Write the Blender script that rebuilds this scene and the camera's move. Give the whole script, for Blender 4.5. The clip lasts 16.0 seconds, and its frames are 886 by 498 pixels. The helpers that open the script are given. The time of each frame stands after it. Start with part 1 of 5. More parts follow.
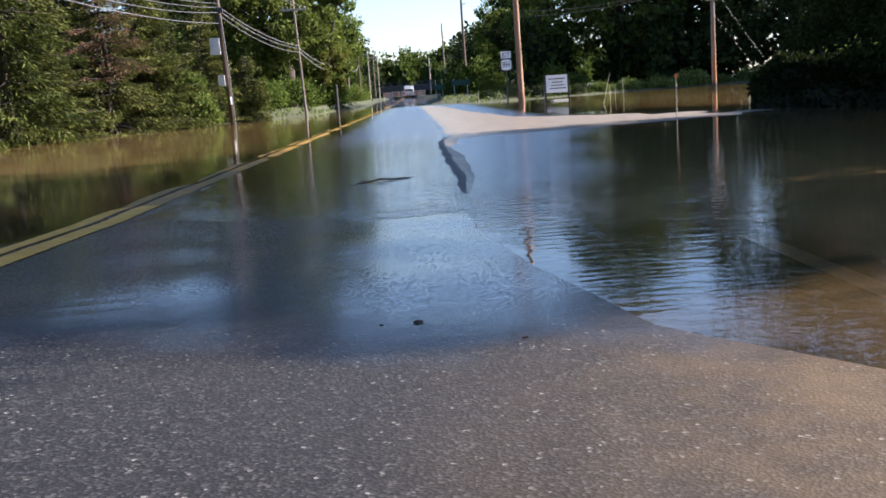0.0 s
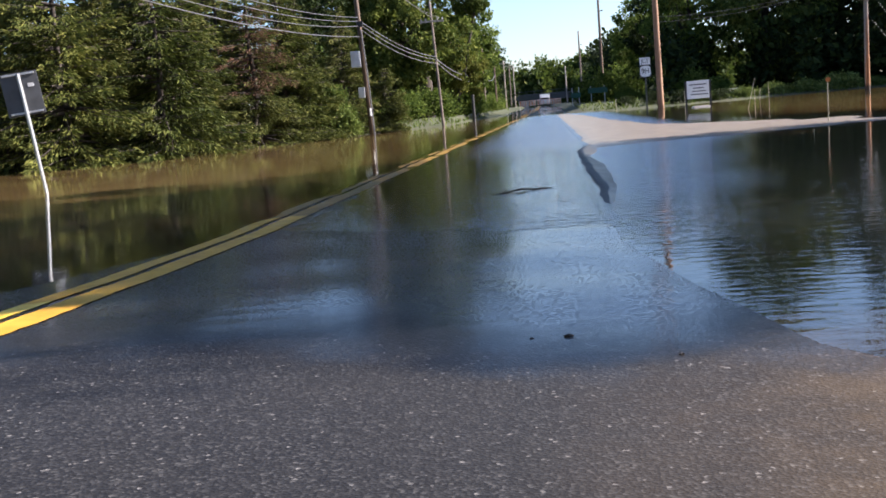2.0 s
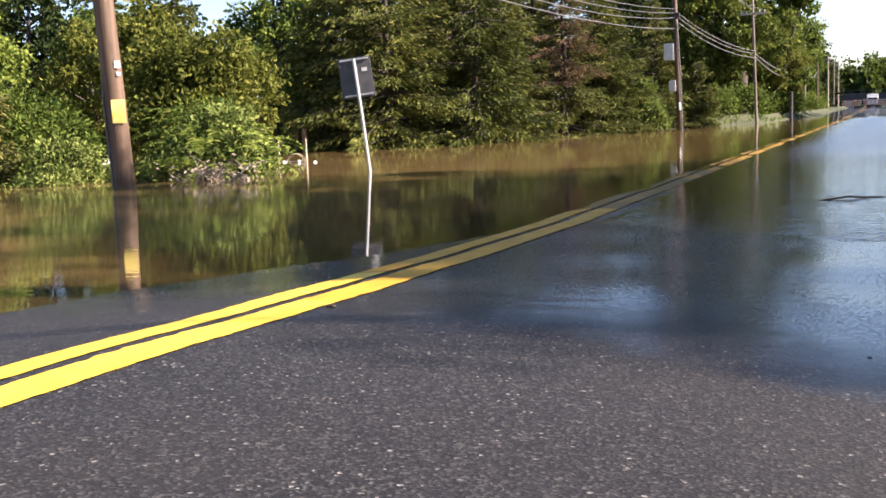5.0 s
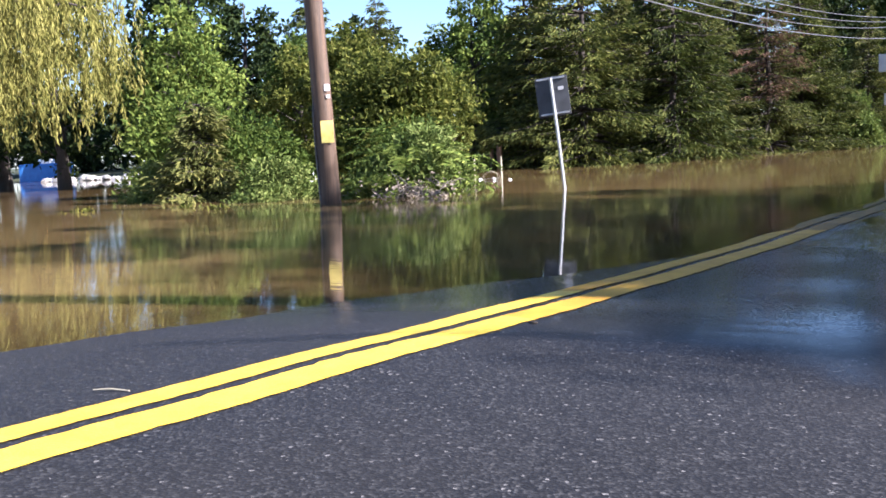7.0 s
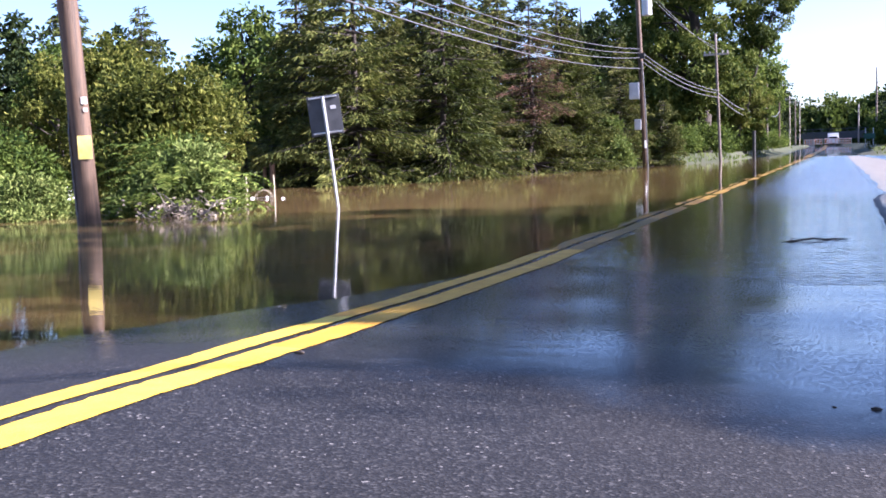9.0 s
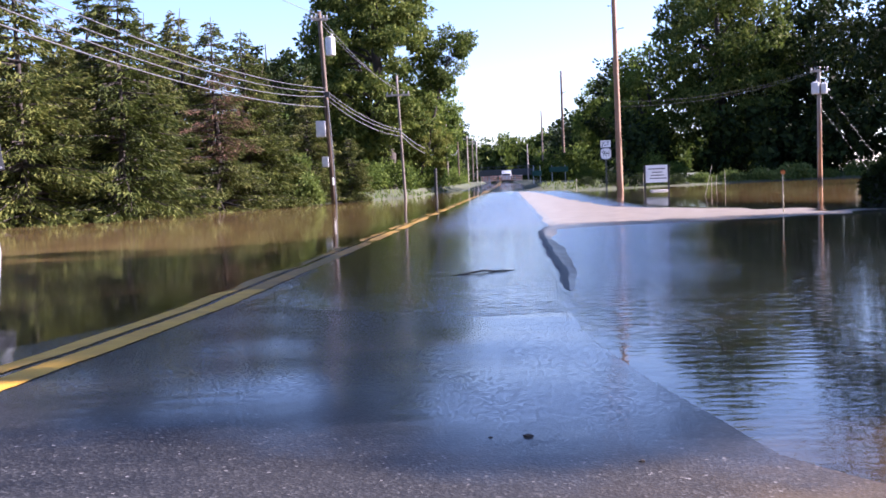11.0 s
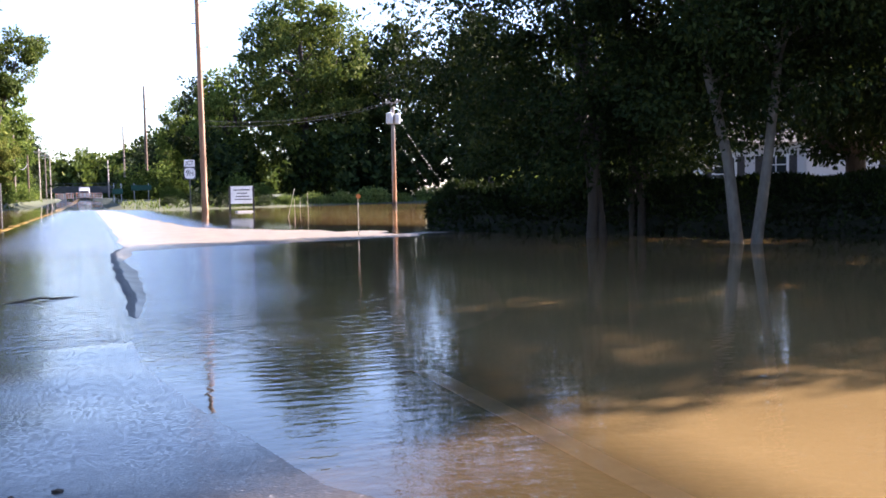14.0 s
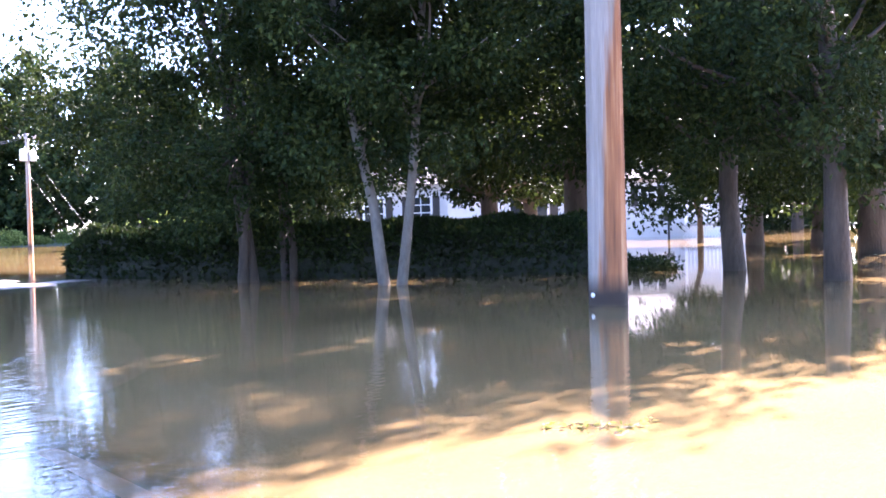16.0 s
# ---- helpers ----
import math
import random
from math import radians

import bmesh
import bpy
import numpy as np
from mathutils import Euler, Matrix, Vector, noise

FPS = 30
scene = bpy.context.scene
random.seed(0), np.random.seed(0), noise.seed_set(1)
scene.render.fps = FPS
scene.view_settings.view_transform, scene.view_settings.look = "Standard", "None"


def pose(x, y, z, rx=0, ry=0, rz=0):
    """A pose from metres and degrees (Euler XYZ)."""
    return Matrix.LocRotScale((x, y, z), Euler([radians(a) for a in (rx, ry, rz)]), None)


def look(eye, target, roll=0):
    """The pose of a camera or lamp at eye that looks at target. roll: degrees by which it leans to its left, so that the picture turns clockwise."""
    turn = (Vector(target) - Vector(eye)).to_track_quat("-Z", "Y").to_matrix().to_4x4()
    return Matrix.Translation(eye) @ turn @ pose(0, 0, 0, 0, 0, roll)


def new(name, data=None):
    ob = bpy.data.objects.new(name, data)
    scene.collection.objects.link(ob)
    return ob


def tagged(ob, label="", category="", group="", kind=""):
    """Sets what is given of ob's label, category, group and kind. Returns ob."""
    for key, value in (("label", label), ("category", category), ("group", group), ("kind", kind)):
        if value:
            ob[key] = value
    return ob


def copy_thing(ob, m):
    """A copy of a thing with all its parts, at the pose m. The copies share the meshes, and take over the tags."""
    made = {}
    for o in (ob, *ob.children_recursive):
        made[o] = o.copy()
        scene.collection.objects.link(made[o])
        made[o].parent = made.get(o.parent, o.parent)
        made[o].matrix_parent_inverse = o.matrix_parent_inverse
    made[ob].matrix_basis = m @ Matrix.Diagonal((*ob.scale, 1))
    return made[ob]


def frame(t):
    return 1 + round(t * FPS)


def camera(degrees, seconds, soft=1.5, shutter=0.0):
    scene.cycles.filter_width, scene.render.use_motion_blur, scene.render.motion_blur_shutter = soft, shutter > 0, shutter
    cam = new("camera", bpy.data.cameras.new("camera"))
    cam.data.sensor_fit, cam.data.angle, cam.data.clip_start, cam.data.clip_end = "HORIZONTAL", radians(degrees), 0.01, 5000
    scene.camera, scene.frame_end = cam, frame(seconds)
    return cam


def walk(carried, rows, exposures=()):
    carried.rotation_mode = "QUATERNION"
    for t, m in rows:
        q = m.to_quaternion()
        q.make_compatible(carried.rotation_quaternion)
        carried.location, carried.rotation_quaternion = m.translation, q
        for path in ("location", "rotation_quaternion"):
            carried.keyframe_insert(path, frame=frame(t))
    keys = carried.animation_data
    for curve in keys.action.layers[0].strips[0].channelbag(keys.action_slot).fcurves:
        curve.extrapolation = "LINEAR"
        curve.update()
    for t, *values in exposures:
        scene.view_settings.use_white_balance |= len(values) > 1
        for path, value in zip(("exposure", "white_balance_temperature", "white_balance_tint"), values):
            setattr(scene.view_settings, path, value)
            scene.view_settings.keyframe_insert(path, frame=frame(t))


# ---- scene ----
cam = camera(49.1, 16.0, 1.7)

PATH = [
    (0, (0.434, 0.941, 0.854), (0.486, 2.915, 0.536), -4.0),
    (0.5, (0.423, 0.958, 0.848), (0.396, 2.935, 0.552), -4.5),
    (1, (0.409, 0.972, 0.846), (0.307, 2.946, 0.541), -4.7),
    (1.5, (0.4, 0.943, 0.859), (0.266, 2.918, 0.577), -5.1),
    (2, (0.377, 0.953, 0.872), (0.154, 2.921, 0.593), -4.9),
    (2.5, (0.349, 0.937, 0.882), (0.031, 2.893, 0.609), -4.6),
    (3, (0.32, 0.934, 0.874), (-0.128, 2.862, 0.589), -4.0),
    (3.5, (0.299, 0.922, 0.877), (-0.239, 2.828, 0.593), -3.5),
    (4, (0.278, 0.903, 0.886), (-0.36, 2.781, 0.63), -3.5),
    (4.5, (0.26, 0.886, 0.891), (-0.449, 2.738, 0.625), -2.7),
    (5, (0.265, 0.853, 0.896), (-0.535, 2.668, 0.637), -2.5),
    (7.3, (0.307, 0.68, 0.942), (-0.847, 2.299, 0.726), -2.9),
    (7.5, (0.309, 0.687, 0.951), (-0.81, 2.328, 0.714), -3.8),
    (8, (0.307, 0.705, 0.961), (-0.676, 2.437, 0.779), -2.9),
    (8.5, (0.269, 0.812, 0.949), (-0.584, 2.613, 0.771), -2.7),
    (9, (0.261, 0.851, 0.948), (-0.478, 2.7, 0.758), -2.1),
    (9.5, (0.279, 0.899, 0.955), (-0.28, 2.813, 0.801), -1.4),
    (9.7, (0.286, 0.91, 0.959), (-0.211, 2.842, 0.814), -2.0),
    (11.8, (0.406, 1.073, 0.944), (0.476, 3.068, 0.81), -1.4),
    (12, (0.415, 1.096, 0.942), (0.532, 3.089, 0.816), -1.4),
    (12.5, (0.441, 1.141, 0.935), (0.69, 3.122, 0.82), -1.6),
    (13, (0.466, 1.163, 0.932), (0.834, 3.125, 0.814), -1.3),
    (13.5, (0.493, 1.163, 0.949), (1.035, 3.085, 0.838), -1.5),
    (14, (0.524, 1.156, 0.962), (1.218, 3.027, 0.841), -1.0),
    (14.5, (0.551, 1.187, 0.972), (1.413, 2.989, 0.887), -1.6),
    (15, (0.654, 1.221, 1.044), (1.681, 2.934, 0.952), -1.9),
    (15.5, (0.655, 1.194, 1.062), (1.805, 2.828, 0.98), -2.3),
    (16, (0.658, 1.179, 1.075), (1.955, 2.7, 1.017), -1.5),
]
EXPOSURE = [(0, 2.1, 5900, 18), (2, 1.95, 5900, 18), (5, 2.3, 6500, 22), (7.5, 2.2, 5300, 20), (9, 2.45, 5380, 30), (9.5, 2.5, 5400, 34), (12.5, 2.4, 5850, 34), (13.5, 2.6, 6000, 28), (14.5, 3.4, 5950, 26), (15.2, 4.15, 5600, 30), (16, 4.75, 5600, 34)]
walk(cam, [(t, look(eye, target, roll)) for t, eye, target, roll in PATH], EXPOSURE)

# ---- world and sun ----
SUN_EL, SUN_AZ = 31.0, 75.0          # degrees; azimuth clockwise from +y
world = bpy.data.worlds.new("world")
scene.world = world
world.use_nodes = True
wn = world.node_tree
wn.nodes.clear()
sky = wn.nodes.new("ShaderNodeTexSky")
sky.sky_type, sky.sun_disc = "NISHITA", False
sky.sun_elevation, sky.sun_rotation = radians(SUN_EL), radians(SUN_AZ)
sky.air_density, sky.dust_density, sky.ozone_density = 1.0, 0.7, 2.5
wb = wn.nodes.new("ShaderNodeBackground")
wb.inputs["Strength"].default_value = 0.057
wo = wn.nodes.new("ShaderNodeOutputWorld")
wn.links.new(sky.outputs[0], wb.inputs["Color"])
wn.links.new(wb.outputs[0], wo.inputs["Surface"])

sun_dir = Vector((math.sin(radians(SUN_AZ)) * math.cos(radians(SUN_EL)),
                  math.cos(radians(SUN_AZ)) * math.cos(radians(SUN_EL)), math.sin(radians(SUN_EL))))
sun = new("sun", bpy.data.lights.new("sun", "SUN"))
sun.data.energy, sun.data.angle, sun.data.color = 5.0, radians(0.55), (1.0, 0.88, 0.72)
sun.matrix_world = look(sun_dir * 200, (0, 0, 0))


# ---- materials ----
def nodes_of(name):
    m = bpy.data.materials.new(name)
    m.use_nodes = True
    nt = m.node_tree
    return m, nt, nt.nodes["Principled BSDF"], nt.nodes["Material Output"]


def add(nt, kind, **props):
    n = nt.nodes.new(kind)
    for key, value in props.items():
        n.inputs[key.replace("_", " ")].default_value = value
    return n


def ramp(nt, fac, stops):
    r = nt.nodes.new("ShaderNodeValToRGB")
    while len(r.color_ramp.elements) < len(stops):
        r.color_ramp.elements.new(0.5)
    for e, (p, c) in zip(r.color_ramp.elements, stops):
        e.position, e.color = p, (*c, 1) if len(c) == 3 else c
    nt.links.new(fac, r.inputs["Fac"])
    return r.outputs["Color"]


def math_node(nt, op, a, b=None):
    n = nt.nodes.new("ShaderNodeMath")
    n.operation = op
    for i, v in enumerate((a, b)):
        if v is None:
            continue
        if isinstance(v, (int, float)):
            n.inputs[i].default_value = v
        else:
            nt.links.new(v, n.inputs[i])
    return n.outputs[0]


def mix_color(nt, fac, a, b, blend="MIX"):
    n = nt.nodes.new("ShaderNodeMix")
    n.data_type, n.blend_type = "RGBA", blend
    for sock, v in ((n.inputs[0], fac), (n.inputs[6], a), (n.inputs[7], b)):
        if isinstance(v, (int, float)):
            sock.default_value = v
        elif isinstance(v, tuple):
            sock.default_value = (*v, 1)
        else:
            nt.links.new(v, sock)
    return n.outputs[2]


def coords(nt, scale=(1, 1, 1), kind="Object"):
    tc = nt.nodes.new("ShaderNodeTexCoord")
    mp = add(nt, "ShaderNodeMapping")
    mp.inputs["Scale"].default_value = scale
    nt.links.new(tc.outputs[kind], mp.inputs["Vector"])
    return mp.outputs[0]


def noise_node(nt, vec, scale, detail=4.0, rough=0.55):
    n = add(nt, "ShaderNodeTexNoise", Scale=scale, Detail=detail, Roughness=rough)
    nt.links.new(vec, n.inputs["Vector"])
    return n.outputs["Fac"]


def bump_node(nt, height, strength, distance):
    n = add(nt, "ShaderNodeBump", Strength=strength, Distance=distance)
    nt.links.new(height, n.inputs["Height"])
    return n.outputs[0]


def plain(name, dark, light, rough=0.7, scale=6.0, fine=60.0, bump=0.15, dist=0.004, metal=0.0, stretch=(1, 1, 1)):
    """A surface that varies between two colours at two scales, with fine relief."""
    m, nt, p, out = nodes_of(name)
    v = coords(nt, stretch)
    a, b = noise_node(nt, v, scale), noise_node(nt, v, fine, 3.0)
    f = math_node(nt, "ADD", math_node(nt, "MULTIPLY", a, 0.65), math_node(nt, "MULTIPLY", b, 0.35))
    nt.links.new(ramp(nt, f, [(0.32, dark), (0.68, light)]), p.inputs["Base Color"])
    nt.links.new(math_node(nt, "ADD", math_node(nt, "MULTIPLY", b, 0.2), rough - 0.1), p.inputs["Roughness"])
    p.inputs["Metallic"].default_value = metal
    nt.links.new(bump_node(nt, b, bump, dist), p.inputs["Normal"])
    return m


def foliage(name, dark, light, tip, glow=0.24):
    """Leaves: each leaf its own tint, clumps lighter and darker, some light passing through."""
    m, nt, p, out = nodes_of(name)
    geo = nt.nodes.new("ShaderNodeNewGeometry")
    info = nt.nodes.new("ShaderNodeObjectInfo")
    v = coords(nt)
    clump = noise_node(nt, v, 0.55, 3.0)
    f = math_node(nt, "ADD", math_node(nt, "MULTIPLY", geo.outputs["Random Per Island"], 0.5), math_node(nt, "MULTIPLY", clump, 0.6))
    f = math_node(nt, "ADD", f, math_node(nt, "MULTIPLY", math_node(nt, "SUBTRACT", info.outputs["Random"], 0.5), 0.22))
    col = ramp(nt, f, [(0.2, dark), (0.58, light), (0.92, tip)])
    nt.links.new(col, p.inputs["Base Color"])
    p.inputs["Roughness"].default_value = 0.65
    p.inputs["Specular IOR Level"].default_value = 0.06
    tr = nt.nodes.new("ShaderNodeBsdfTranslucent")
    nt.links.new(mix_color(nt, 0.4, col, (0.12, 0.17, 0.025)), tr.inputs["Color"])
    mx = nt.nodes.new("ShaderNodeMixShader")
    mx.inputs[0].default_value = glow
    nt.links.new(p.outputs[0], mx.inputs[1])
    nt.links.new(tr.outputs[0], mx.inputs[2])
    nt.links.new(mx.outputs[0], out.inputs["Surface"])
    return m


def make_asphalt():
    m, nt, p, out = nodes_of("asphalt")
    v = coords(nt)
    chips = add(nt, "ShaderNodeTexVoronoi", Scale=105.0)
    nt.links.new(v, chips.inputs["Vector"])
    sep = nt.nodes.new("ShaderNodeSeparateColor")
    nt.links.new(chips.outputs["Color"], sep.inputs[0])
    stone = ramp(nt, sep.outputs[0], [(0.0, (0.007, 0.007, 0.008)), (0.55, (0.016, 0.0157, 0.016)), (0.86, (0.034, 0.0335, 0.034)), (0.990, (0.066, 0.065, 0.064)), (0.998, (0.22, 0.21, 0.20))])
    big = noise_node(nt, v, 0.45, 4.0)
    mid = noise_node(nt, v, 5.0, 4.0)
    col = mix_color(nt, math_node(nt, "MULTIPLY", mid, 0.5), stone, (0.020, 0.020, 0.022))
    col = mix_color(nt, ramp(nt, big, [(0.45, (0, 0, 0)), (0.7, (0.4, 0.4, 0.4))]), col, (0.030, 0.027, 0.023))
    silt = nt.nodes.new("ShaderNodeAttribute")
    silt.attribute_name = "silt"
    col = mix_color(nt, math_node(nt, "MULTIPLY", silt.outputs["Fac"], ramp(nt, mid, [(0.3, (0.35, 0.35, 0.35)), (0.7, (0.9, 0.9, 0.9))])), col, (0.13, 0.088, 0.045))
    # wet towards the water, along an uneven line
    shore = nt.nodes.new("ShaderNodeAttribute")
    shore.attribute_name = "past_wet_line"
    reach = math_node(nt, "ADD", shore.outputs["Fac"], math_node(nt, "MULTIPLY", math_node(nt, "SUBTRACT", noise_node(nt, v, 1.6, 4.0), 0.5), 1.1))
    mr = add(nt, "ShaderNodeMapRange", From_Min=-0.25, From_Max=0.75, To_Min=0.0, To_Max=1.0)
    nt.links.new(reach, mr.inputs["Value"])
    wet = mr.outputs[0]
    nt.links.new(mix_color(nt, wet, col, mix_color(nt, 0.6, col, (0.012, 0.012, 0.014))), p.inputs["Base Color"])
    rr = add(nt, "ShaderNodeMapRange", To_Min=0.62, To_Max=0.4)
    nt.links.new(wet, rr.inputs["Value"])
    nt.links.new(rr.outputs[0], p.inputs["Roughness"])
    poke = ramp(nt, noise_node(nt, v, 75.0, 2.0), [(0.38, (0.35, 0.35, 0.35)), (0.56, (1.0, 1.0, 1.0))])
    nt.links.new(math_node(nt, "MULTIPLY", wet, poke), p.inputs["Coat Weight"])
    p.inputs["Coat Roughness"].default_value = 0.012
    sp = add(nt, "ShaderNodeMapRange", To_Min=0.16, To_Max=0.08)
    nt.links.new(wet, sp.inputs["Value"])
    nt.links.new(sp.outputs[0], p.inputs["Specular IOR Level"])
    p.inputs["Coat IOR"].default_value = 1.33
    h = math_node(nt, "ADD", chips.outputs["Distance"], math_node(nt, "MULTIPLY", mid, 0.5))
    nt.links.new(bump_node(nt, h, 0.3, 0.005), p.inputs["Normal"])
    film = math_node(nt, "ADD", math_node(nt, "MULTIPLY", chips.outputs["Distance"], 0.9), math_node(nt, "MULTIPLY", noise_node(nt, v, 22.0, 2.0), 0.6))
    purl = noise_node(nt, coords(nt, (0.45, 1.0, 1.0)), 42.0, 3.0, 0.6)
    film = math_node(nt, "ADD", film, math_node(nt, "MULTIPLY", purl, 1.5))
    nt.links.new(bump_node(nt, film, 0.10, 0.003), p.inputs["Coat Normal"])
    return m


def make_water():
    """Flood water: it lets the road show where it is shallow, and is brown with silt where it is deep."""
    m, nt, p, out = nodes_of("flood_water")
    nt.nodes.remove(p)
    depth = nt.nodes.new("ShaderNodeAttribute")
    depth.attribute_name = "depth"
    flow = nt.nodes.new("ShaderNodeAttribute")
    flow.attribute_name = "flow"
    v = coords(nt)
    riffle = nt.nodes.new("ShaderNodeAttribute")
    riffle.attribute_name = "riffle"
    swell = noise_node(nt, coords(nt, (0.7, 1.0, 1.0)), 1.0, 1.5)
    small = noise_node(nt, coords(nt, (0.6, 2.0, 1.0)), 7.0, 2.0, 0.45)
    tiny = noise_node(nt, coords(nt, (0.5, 1.4, 1.0)), 11.0, 2.5, 0.55)
    tw = math_node(nt, "MULTIPLY", tiny, math_node(nt, "ADD", math_node(nt, "MULTIPLY", flow.outputs["Fac"], 0.05), math_node(nt, "MULTIPLY", riffle.outputs["Fac"], 1.1)))
    hs = math_node(nt, "ADD", math_node(nt, "MULTIPLY", swell, 0.32), math_node(nt, "MULTIPLY", small, 0.2))
    chop = noise_node(nt, coords(nt, (0.6, 1.5, 1.0)), 3.2, 2.0, 0.5)
    tw = math_node(nt, "ADD", tw, math_node(nt, "MULTIPLY", chop, math_node(nt, "MULTIPLY", riffle.outputs["Fac"], 0.8)))
    hs = math_node(nt, "ADD", math_node(nt, "MULTIPLY", hs, math_node(nt, "ADD", math_node(nt, "MULTIPLY", flow.outputs["Fac"], 0.85), 0.16)), tw)
    stones = add(nt, "ShaderNodeTexVoronoi", Scale=105.0)
    nt.links.new(v, stones.inputs["Vector"])
    thin = math_node(nt, "POWER", 2.718, math_node(nt, "MULTIPLY", depth.outputs["Fac"], -130.0))
    grain = math_node(nt, "MULTIPLY", math_node(nt, "ADD", math_node(nt, "MULTIPLY", stones.outputs["Distance"], 0.35), noise_node(nt, v, 22.0, 2.0)), math_node(nt, "MULTIPLY", thin, 0.07))
    nrm = bump_node(nt, math_node(nt, "ADD", hs, grain), 1.0, 0.02)
    silt = math_node(nt, "SUBTRACT", 1.0, math_node(nt, "POWER", 2.718, math_node(nt, "MULTIPLY", depth.outputs["Fac"], -5.0)))
    cloud = noise_node(nt, v, 0.35, 4.0)
    mud = nt.nodes.new("ShaderNodeBsdfDiffuse")
    nt.links.new(ramp(nt, cloud, [(0.3, (0.165, 0.11, 0.046)), (0.7, (0.235, 0.162, 0.069))]), mud.inputs["Color"])
    clear = nt.nodes.new("ShaderNodeBsdfTransparent")
    clear.inputs["Color"].default_value = (0.93, 0.91, 0.84, 1)
    body = nt.nodes.new("ShaderNodeMixShader")
    nt.links.new(silt, body.inputs[0])
    nt.links.new(clear.outputs[0], body.inputs[1])
    nt.links.new(mud.outputs[0], body.inputs[2])
    gloss = nt.nodes.new("ShaderNodeBsdfAnisotropic")
    gloss.inputs["Anisotropy"].default_value = 0.7
    gloss.inputs["Color"].default_value = (1, 1, 1, 1)
    crest = add(nt, "ShaderNodeCombineXYZ", X=1.0)
    nt.links.new(crest.outputs[0], gloss.inputs["Tangent"])
    nt.links.new(math_node(nt, "MINIMUM", math_node(nt, "ADD", math_node(nt, "MULTIPLY", riffle.outputs["Fac"], 0.11), 0.005), 0.19), gloss.inputs["Roughness"])
    nt.links.new(nrm, gloss.inputs["Normal"])
    fr = add(nt, "ShaderNodeFresnel", IOR=1.333)
    nt.links.new(nrm, fr.inputs["Normal"])
    top = nt.nodes.new("ShaderNodeMixShader")
    nt.links.new(fr.outputs[0], top.inputs[0])
    nt.links.new(body.outputs[0], top.inputs[1])
    nt.links.new(gloss.outputs[0], top.inputs[2])
    nt.links.new(top.outputs[0], out.inputs["Surface"])
    return m


ASPHALT, WATER = make_asphalt(), make_water()
YELLOW = plain("yellow_road_paint", (0.55, 0.33, 0.02), (0.80, 0.56, 0.04), 0.6, 9.0, 130.0, 0.5, 0.003)
# Duller copies of the yellow: silt, with the trees' shade painted in.
YELLOW_SUNK_SHADED = plain("silted_shaded_yellow_road_paint", (0.13, 0.078, 0.014), (0.24, 0.15, 0.024), 0.6, 3.0, 90.0, 0.5, 0.003)
YELLOW_SILTED_SHADED = plain("orange_silted_shaded_road_paint", (0.38, 0.20, 0.022), (0.60, 0.35, 0.04), 0.6, 5.0, 110.0, 0.5, 0.003)
WHITE_LINE = plain("silted_white_road_paint", (0.16, 0.117, 0.058), (0.27, 0.20, 0.10), 0.6, 9.0, 120.0, 0.4, 0.003)
EARTH = plain("silty_earth_and_grass", (0.030, 0.029, 0.013), (0.048, 0.064, 0.018), 0.9, 0.6, 12.0, 0.6, 0.03)
BROKEN_EDGE = plain("broken_dark_asphalt", (0.016, 0.016, 0.018), (0.045, 0.044, 0.044), 0.5, 6.0, 50.0, 1.0, 0.015)
# Near black puts the shade inside the hedge into its colour.
HEDGE_CORE = plain("near_black_hedge_shade", (0.004, 0.006, 0.003), (0.010, 0.014, 0.006), 0.95, 5.0, 40.0, 0.8, 0.03)
APRON = plain("wet_silty_gravel", (0.10, 0.081, 0.06), (0.21, 0.172, 0.13), 0.75, 2.0, 45.0, 0.6, 0.01)
apron_bsdf = APRON.node_tree.nodes["Principled BSDF"]
apron_bsdf.inputs["Coat Weight"].default_value, apron_bsdf.inputs["Coat Roughness"].default_value, apron_bsdf.inputs["Coat IOR"].default_value = 0.4, 0.16, 1.33
APRON.node_tree.links.new(bump_node(APRON.node_tree, noise_node(APRON.node_tree, coords(APRON.node_tree), 18.0, 3.0), 0.45, 0.006), apron_bsdf.inputs["Coat Normal"])
GRASS = foliage("grass_blades", (0.025, 0.045, 0.01), (0.075, 0.115, 0.02), (0.17, 0.18, 0.05))
BARK = plain("grey_brown_bark", (0.02, 0.0155, 0.0115), (0.062, 0.049, 0.038), 0.9, 3.0, 24.0, 0.8, 0.03, stretch=(1, 1, 0.25))
PALE_BARK = plain("pale_smooth_bark", (0.07, 0.064, 0.055), (0.16, 0.148, 0.13), 0.8, 2.5, 20.0, 0.5, 0.015, stretch=(1, 1, 0.4))
POLE_DARK = plain("creosoted_pole_wood", (0.016, 0.010, 0.006), (0.14, 0.082, 0.045), 0.65, 4.0, 30.0, 0.7, 0.012, stretch=(3.5, 3.5, 0.12))
POLE_GREY = plain("weathered_pole_wood", (0.2, 0.17, 0.14), (0.42, 0.37, 0.32), 0.8, 4.0, 40.0, 0.5, 0.01, stretch=(2, 2, 0.12))
POLE_BROWN = plain("brown_grey_pole_wood", (0.08, 0.062, 0.048), (0.2, 0.16, 0.13), 0.8, 4.0, 40.0, 0.5, 0.01, stretch=(2, 2, 0.12))
POLE_TAN = plain("tan_pole_wood", (0.17, 0.085, 0.045), (0.33, 0.19, 0.11), 0.75, 4.0, 40.0, 0.5, 0.01, stretch=(2, 2, 0.12))
